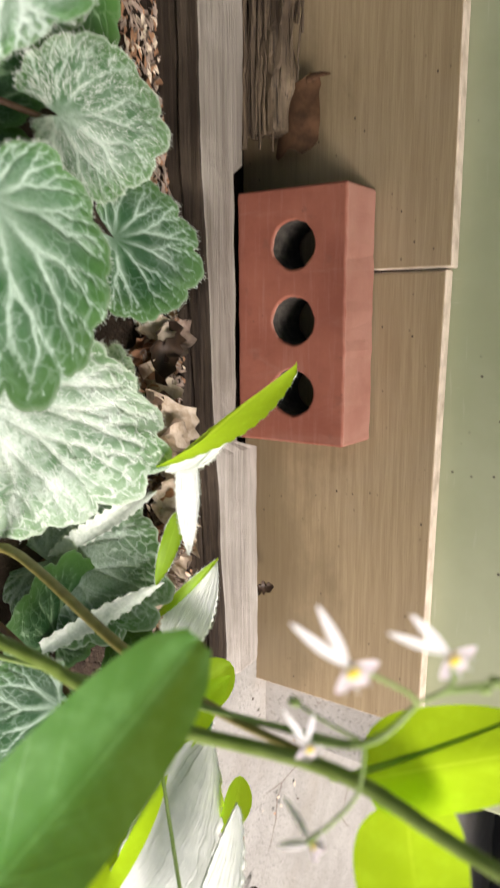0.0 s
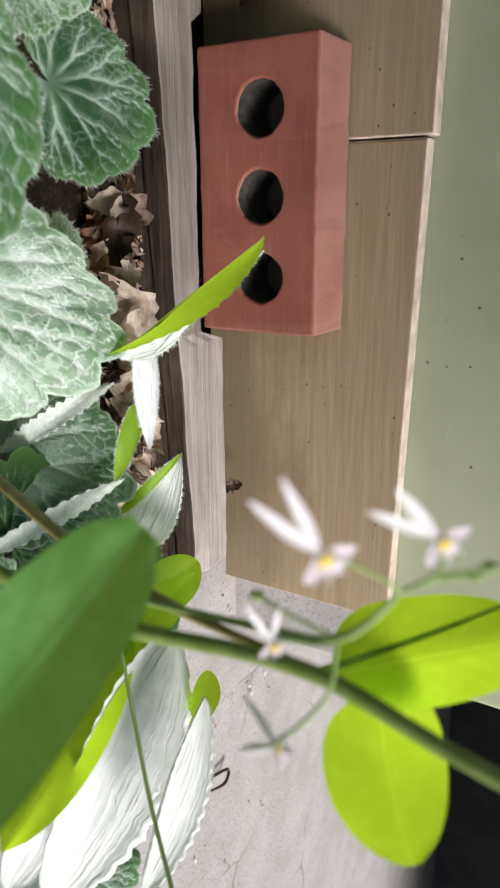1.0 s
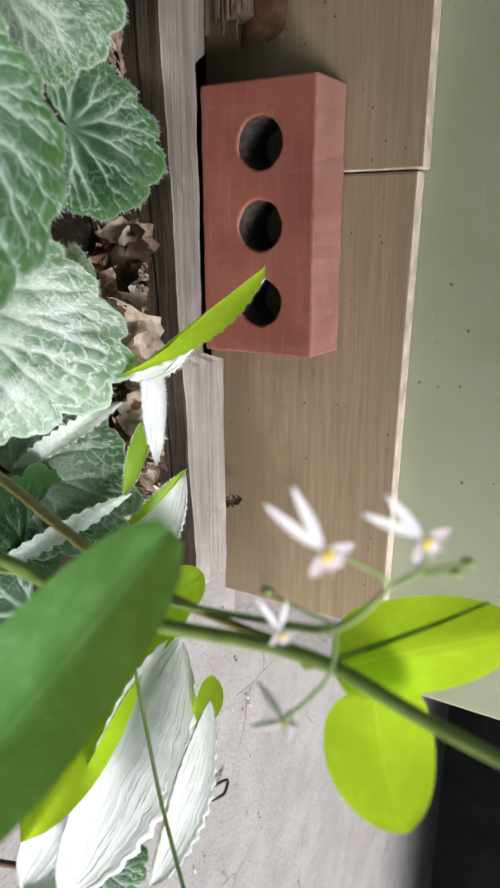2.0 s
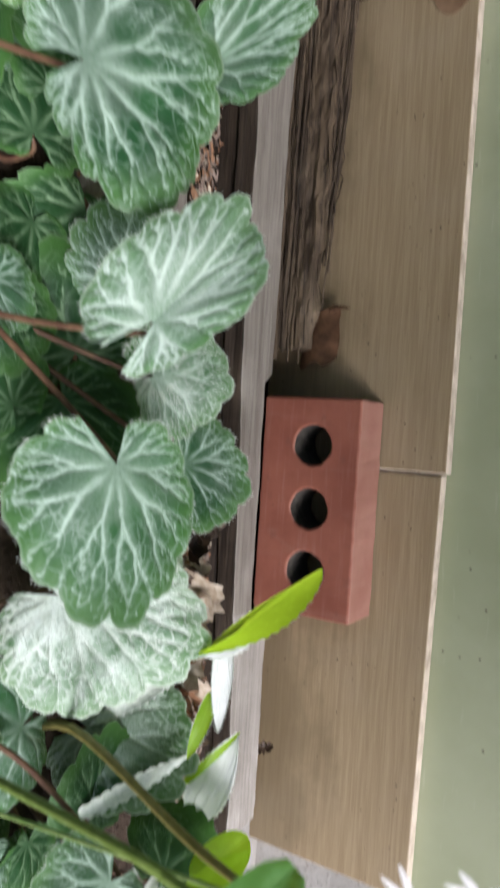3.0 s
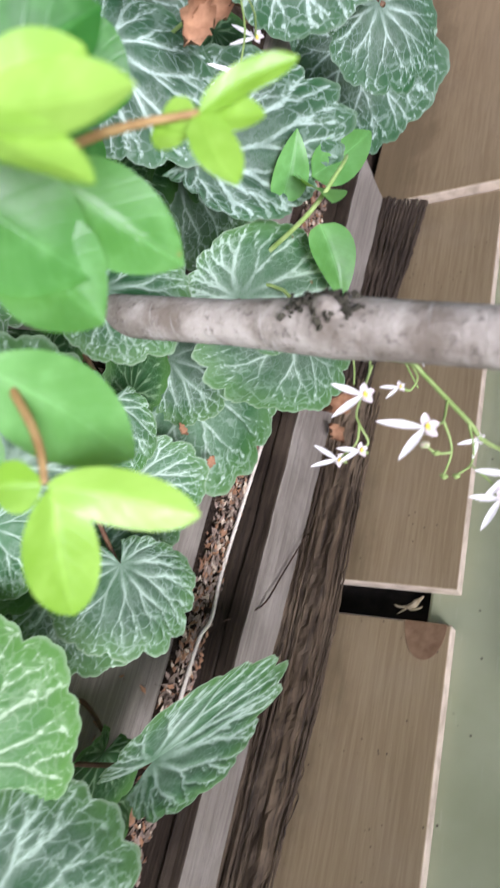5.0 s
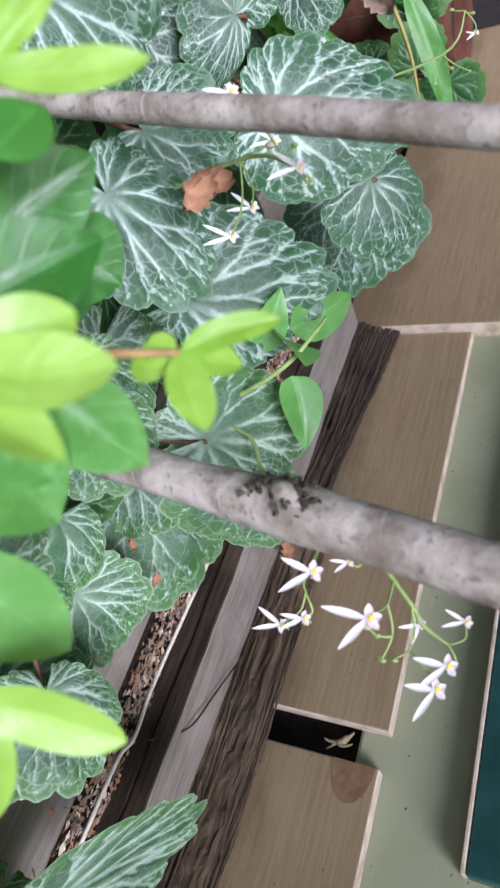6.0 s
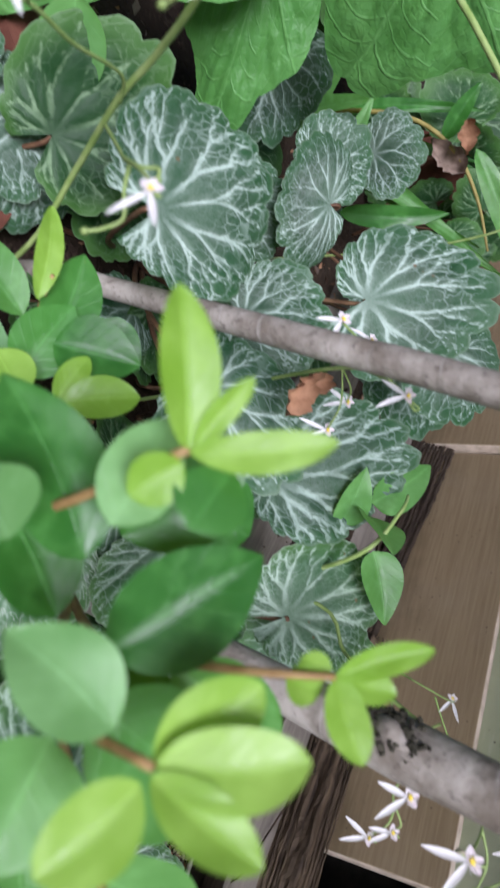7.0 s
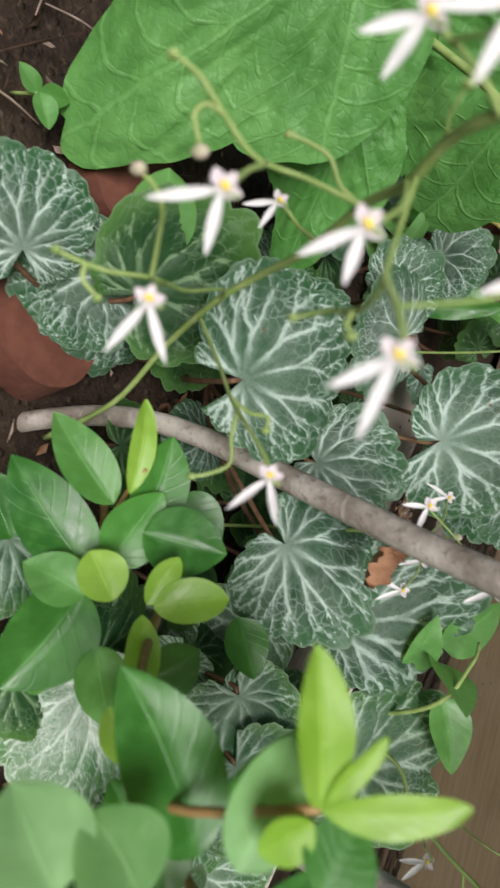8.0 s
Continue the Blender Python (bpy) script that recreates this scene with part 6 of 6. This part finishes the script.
spray_of((0.20, -0.40, GROUND), [(0.176, -0.402, 0.003), (0.161, -0.413, 0.078), (0.146, -0.428, 0.108), (0.131, -0.428, 0.121)],
         [((0.117, -0.444, 0.110), (0.3, -0.6, 0.75), -70, 1.25, 0.4), ((0.118, -0.425, 0.127), (0.3, -0.6, 0.75), -60, 1.2, 0.45), ((0.152, -0.428, 0.092), (0.3, -0.6, 0.75), -92, 0.9, 0.4), ((0.170, -0.440, 0.099), (0.3, 0.8, 0.3), 0, 0.8)],
         [(0.124, -0.421, 0.137), (0.141, -0.428, 0.088), (0.131, -0.413, 0.133)], "white saxifrage flowers seen from behind on thin stalks", 0.0011)


# ---- pots, litter and small things ----
def pot(x, y, r, h, label, tilt=0.0, upturned=False):
    t = thing("plant_pot", label, "pot", group="terracotta pots in the bed", at=(x, y, GROUND - 0.03))
    t.rotation_euler = (tilt, tilt * 0.5, 0)
    walls = [(r * 0.60, 0), (r * 0.72, 0), (r * 0.93, h * 0.80), (r * 0.86, h * 0.80), (r * 0.68, h * 0.1), (0.0004, h * 0.1), (0.0004, 0)]
    lip = [(r * 0.94, h * 0.78), (r * 1.06, h * 0.78), (r * 1.08, h * 0.80), (r * 1.08, h * 0.97), (r * 1.05, h), (r * 0.97, h), (r * 0.95, h * 0.97)]
    for name, prof in (("pot_body", walls), ("pot_rim", lip)):
        bm = bmesh.new()
        rings = [[bm.verts.new((a * math.cos(k * math.pi / 20), a * math.sin(k * math.pi / 20), h - z if upturned else z)) for k in range(40)] for a, z in prof]
        for p, q in zip(rings, rings[1:] + rings[:1]):
            for k in range(40):
                bm.faces.new((p[k], p[(k + 1) % 40], q[(k + 1) % 40], q[k]))
        bmesh.ops.recalc_face_normals(bm, faces=bm.faces[:])
        part(name, rumple(bm, 0.0012, 60.0, r), POT, t)
    if upturned:
        return
    bm = bmesh.new()
    bmesh.ops.create_circle(bm, cap_ends=True, segments=40, radius=r * 0.92)
    bmesh.ops.translate(bm, verts=bm.verts[:], vec=(0, 0, h * 0.88))
    part("potting_soil", bm, SOIL, t)


pot(-0.778, -0.735, 0.048, 0.060, "dull terracotta pot half hidden by saxifrage and vine leaves", 0.15, True)
pot(-0.655, -0.702, 0.045, 0.055, "small upturned dark terracotta pot under the flower stalk", 0.1, True)
pot(-1.48, -0.32, 0.09, 0.22, "dull terracotta pot in the shade at the back of the bed")

# seedlings and twigs on the bare soil behind the pots
seedling = thing("seedling", "small green seedling on dark soil", "plant", at=(-0.735, -0.822, GROUND))
stem(seedling, "stem", [(-0.735, -0.822, GROUND), (-0.73, -0.818, -0.19)], [0.0012, 0.001], STEM)
for p, w in (((-0.722, -0.800, -0.186), 0.014), ((-0.745, -0.806, -0.184), 0.013), ((-0.728, -0.835, -0.188), 0.012)):
    oval(seedling, (-0.732, -0.818, -0.190), p, w, (0.4, 0.0, 0.9), 0.5, LEAF_MID)
rng = random.Random(8)
for k in range(16):
    p = Vector((rng.uniform(-0.82, -0.70), rng.uniform(-0.90, -0.79), GROUND + 0.007))
    a, ln = rng.uniform(0, 6.28), rng.uniform(0.015, 0.05)
    d = Vector((math.cos(a), math.sin(a), rng.uniform(-0.05, 0.15))) * ln
    tagged(part("dry_twig", tube([p, p + d * 0.5 + Vector((0, 0, 0.003)), p + d], [0.0006, 0.0009, 0.0004], 6), rng.choice((CRUMB, CRUMB, DEAD_DARK)), smooth=True), "short brown twig lying on dark soil", "twig", group="twigs on the soil")


def dry_leaf(at, size, mat, normal, label, seed):
    rng = random.Random(seed)
    bm = bmesh.new()
    rows = []
    for j in range(13):
        q = j / 12
        w = size * 0.30 * max(0.05, math.sin(math.pi * q ** 0.8)) * rng.uniform(0.8, 1.12)
        rows.append([bm.verts.new((s * w * rng.uniform(0.92, 1.08), (q - 0.5) * size, size * (0.45 * s * s * rng.uniform(0.2, 1.2) + 0.5 * (q - 0.5) ** 2 + rng.uniform(-0.03, 0.03)))) for s in (-1, -0.4, 0.3, 1)])
    for a, b in zip(rows, rows[1:]):
        for i in range(3):
            bm.faces.new((a[i], b[i], b[i + 1], a[i + 1]))
    rot = Vector((0, 0, 1)).rotation_difference(Vector(normal).normalized()).to_matrix().to_4x4() @ Matrix.Rotation(rng.uniform(0, 6.28), 4, "Z")
    bm.transform(Matrix.Translation(at) @ rot)
    tagged(part("dry_leaf", bm, mat, smooth=True), label, "leaf", group="fallen dry leaves")


dry_leaf((-0.628, -0.560, -0.014), 0.030, DEAD, (0.4, -0.4, 0.8), "curled dry orange-brown leaf lying on a marbled leaf", 3)
dry_leaf((-0.640, -0.556, -0.012), 0.024, DEAD, (0.4, -0.4, 0.8), "curled dry orange-brown leaf lying on a marbled leaf", 4)
dry_leaf((-0.725, -0.066, -0.154), 0.055, DEAD, (0.3, -0.3, 0.9), "dry brown leaf on the grey timber", 5)
dry_leaf((-0.690, -0.050, -0.150), 0.030, DEAD, (0.3, -0.5, 0.8), "dry brown leaf on the split lath", 6)
def hooked_leaf():
    """A broad dead leaf that leans on the tile, its tip bent over like a hook."""
    bm = bmesh.new()
    rows = []
    for q in range(13):
        f = q / 12
        lo, hi = -0.103 - 0.060 * f, 0.0
        zb = -0.156 + 0.010 * f
        reach = 0.042 * math.sin(math.pi * min(1.0, 0.18 + f * 0.75)) ** 0.7 + 0.016 * max(0.0, f - 0.72) / 0.28
        wave = 0.004 * math.sin(f * 9)
        rows.append([bm.verts.new((lo + 0.004 * math.sin(j * 1.3 + f * 5), -0.014 - 0.006 * math.sin(j / 5 * math.pi) + wave * j / 5, zb + reach * j / 5)) for j in range(6)])
    for a, b in zip(rows, rows[1:]):
        for i in range(5):
            bm.faces.new((a[i], b[i], b[i + 1], a[i + 1]))
    tip = tube([(-0.160, -0.015, -0.124), (-0.164, -0.015, -0.110), (-0.163, -0.016, -0.102)], [0.0035, 0.0022, 0.0008], 6, bm)
    tagged(part("dry_leaf", rumple(tip, 0.002, 70.0), plain_material("damp_brown_leaf", (0.042, 0.019, 0.008), (0.105, 0.050, 0.022), 0.85, 70.0, 0.1, 0.6), smooth=True), "dark wet dead leaf with a hooked tip leaning on the tile", "leaf", group="fallen dry leaves")


hooked_leaf()
dry_leaf((-1.111, -0.479, -0.042), 0.050, CRUMB, (0.8, -0.4, 0.4), "grey-brown withered leaf hanging among strap leaves", 17)
dry_leaf((-1.10, -0.50, -0.015), 0.035, DEAD, (0.8, -0.4, 0.4), "brown withered leaf hanging among strap leaves", 18)
dry_leaf((-0.45, -0.40, -0.150), 0.008, DEAD, (0.3, -0.4, 0.8), "tiny reddish dry scrap on a marbled leaf", 19)
dry_leaf((-0.375, -0.345, -0.128), 0.009, DEAD, (0.3, -0.4, 0.8), "tiny reddish dry scrap on a marbled leaf", 20)
dry_leaf((-0.530, -0.268, -0.150), 0.015, DEAD, (0.3, -0.4, 0.8), "curled reddish dry leaf on a marbled leaf", 21)
rng = random.Random(41)
for k in range(22):
    x = -0.05 + 0.016 * k
    p = (x, -0.150 + 0.04 * max(0.0, x) + rng.uniform(-0.012, 0.010), -0.212 + 0.05 * max(0.0, x) + rng.uniform(0.0, 0.008))
    dry_leaf(p, rng.uniform(0.022, 0.048), rng.choice((CRUMB, CRUMB, STRAW, DEAD)), (rng.uniform(-0.4, 0.4), rng.uniform(-0.7, 0.1), 0.9), "pale crumpled withered leaf lying beside the beam", 100 + k)
dry_leaf((0.121, -0.145, -0.188), 0.062, DRY_PALE, (0, -0.5, 0.85), "papery cream withered leaf lying beside the beam", 201)
dry_leaf((0.143, -0.145, -0.186), 0.048, DRY_PALE, (0, -0.5, 0.85), "papery cream withered leaf lying beside the beam", 202)
dry_leaf((0.066, -0.149, -0.186), 0.050, DEAD_DARK, (0, -0.5, 0.85), "dark crumpled withered leaf lying beside the beam", 203)
dry_leaf((0.058, -0.131, -0.188), 0.040, CRUMB, (0, -0.5, 0.85), "grey-brown crumpled withered leaf lying beside the beam", 204)
dry_leaf((0.047, -0.155, -0.186), 0.034, DRY_PALE, (0, -0.5, 0.85), "papery cream withered leaf lying beside the beam", 205)
dry_leaf((0.182, -0.147, -0.186), 0.046, DRY_PALE, (0, -0.5, 0.85), "papery cream withered leaf lying beside the beam", 206)
dry_leaf((0.225, -0.120, -0.188), 0.040, DRY_PALE, (0, -0.5, 0.85), "papery cream withered leaf lying beside the beam", 207)
dry_leaf((0.271, -0.163, -0.186), 0.050, DRY_PALE, (0, -0.5, 0.85), "papery cream withered leaf lying beside the beam", 208)
dry_leaf((0.249, -0.142, -0.186), 0.036, DRY_PALE, (0, -0.5, 0.85), "papery cream withered leaf lying beside the beam", 209)
dry_leaf((0.305, -0.020, -0.166), 0.022, DEAD_DARK, (0.2, -0.8, 0.5), "small brown leaf scrap between timber and tile", 9)
dry_leaf((-0.54, -0.31, -0.155), 0.012, DEAD, (0.3, -0.4, 0.8), "dry scrap on a marbled leaf", 10)

# litter along the timber's foot and on the concrete
bm = bmesh.new()
rng = random.Random(5)
for k in range(5200):
    x = rng.uniform(-1.1, 0.36)
    p = Vector((x, rng.uniform(-0.155, -0.104), GROUND + rng.uniform(0.001, 0.009) + 0.016 * max(0, min(1, (x + 0.2) / 0.4))))
    a, s = rng.gauss(0.0, 0.8), rng.uniform(0.0015, 0.0070)
    d = Vector((math.cos(a), math.sin(a), rng.uniform(-0.2, 0.2))) * s
    w = Vector((-math.sin(a), math.cos(a), rng.uniform(-0.5, 0.5))) * s * rng.uniform(0.12, 0.40)
    vs = [bm.verts.new(p + q) for q in (-d, w + Vector((0, 0, 0.002)), d, -w)]
    f = bm.faces.new(vs)
    f.material_index = rng.choice((0, 0, 2, 2, 2, 3))
for k in range(2200):
    x, y = rng.uniform(-1.1, -0.1), rng.uniform(-0.95, -0.16)
    p = Vector((x, y, GROUND + rng.uniform(0.004, 0.014)))
    a, s = rng.uniform(0, 6.28), rng.uniform(0.002, 0.008)
    d = Vector((math.cos(a), math.sin(a), rng.uniform(-0.3, 0.3))) * s
    w = Vector((-math.sin(a), math.cos(a), rng.uniform(-0.5, 0.5))) * s * rng.uniform(0.15, 0.5)
    f = bm.faces.new([bm.verts.new(p + q) for q in (-d, w + Vector((0, 0, 0.002)), d, -w)])
    f.material_index = rng.choice((0, 1, 1, 1, 2))
tagged(part("leaf_litter", bm, [DEAD, DEAD_DARK, CRUMB, STRAW]), "brown leaf litter and chips along the timber", "litter", kind="stuff")
bm = bmesh.new()
for k in range(120):
    p = Vector((rng.uniform(0.40, 0.85), rng.uniform(-0.30, 0.10), -0.183))
    a, s = rng.uniform(0, 6.28), rng.uniform(0.001, 0.004)
    d = Vector((math.cos(a), math.sin(a), 0.1)) * s
    w = Vector((-math.sin(a), math.cos(a), 0.3)) * s * 0.5
    f = bm.faces.new([bm.verts.new(p + q) for q in (-d, w, d, -w)])
    f.material_index = rng.choice((0, 1, 2))
tagged(part("grit", bm, [DEAD, DEAD_DARK, STRAW]), "brown grit and chips on the concrete", "litter", kind="stuff")
tagged(part("stolon", tube([(-0.78, -0.112, -0.19), (-0.741, -0.113, -0.200), (-0.607, -0.116, -0.204), (-0.486, -0.120, -0.206), (-0.43, -0.125, -0.200), (-0.405, -0.128, -0.206), (-0.328, -0.135, -0.203)], [0.0021] * 7, 8), RUNNER, smooth=True), "thin bleached runner lying along the timber", "runner")
tagged(part("dry_twig", tube([(-0.43, -0.12, -0.19), (-0.455, -0.100, -0.162), (-0.50, -0.075, -0.160), (-0.56, -0.045, -0.158)], [0.0008, 0.0011, 0.0011, 0.0007], 6), DEAD_DARK, smooth=True), "thin dark twig across the grey timber", "twig")
tagged(part("dry_twig", tube([(0.66, -0.04, -0.182), (0.665, -0.02, -0.176), (0.675, -0.03, -0.174), (0.672, -0.05, -0.18)], [0.0015, 0.002, 0.002, 0.0012], 6), DEAD_DARK, smooth=True), "small curled dark twig on the concrete", "twig")

for pts in ([(0.40, -0.300, -0.181), (0.43, -0.285, -0.179), (0.47, -0.262, -0.180), (0.50, -0.255, -0.181)], [(0.44, -0.15, -0.182), (0.43, -0.19, -0.180), (0.445, -0.23, -0.181)], [(0.52, -0.21, -0.182), (0.56, -0.20, -0.180), (0.60, -0.215, -0.181)]):
    tagged(part("dry_root", tube(pts, [0.0006, 0.0008, 0.0007, 0.0004][:len(pts)], 5), DEAD, smooth=True), "hair-thin reddish root lying on the concrete", "root", group="thin roots on the concrete")
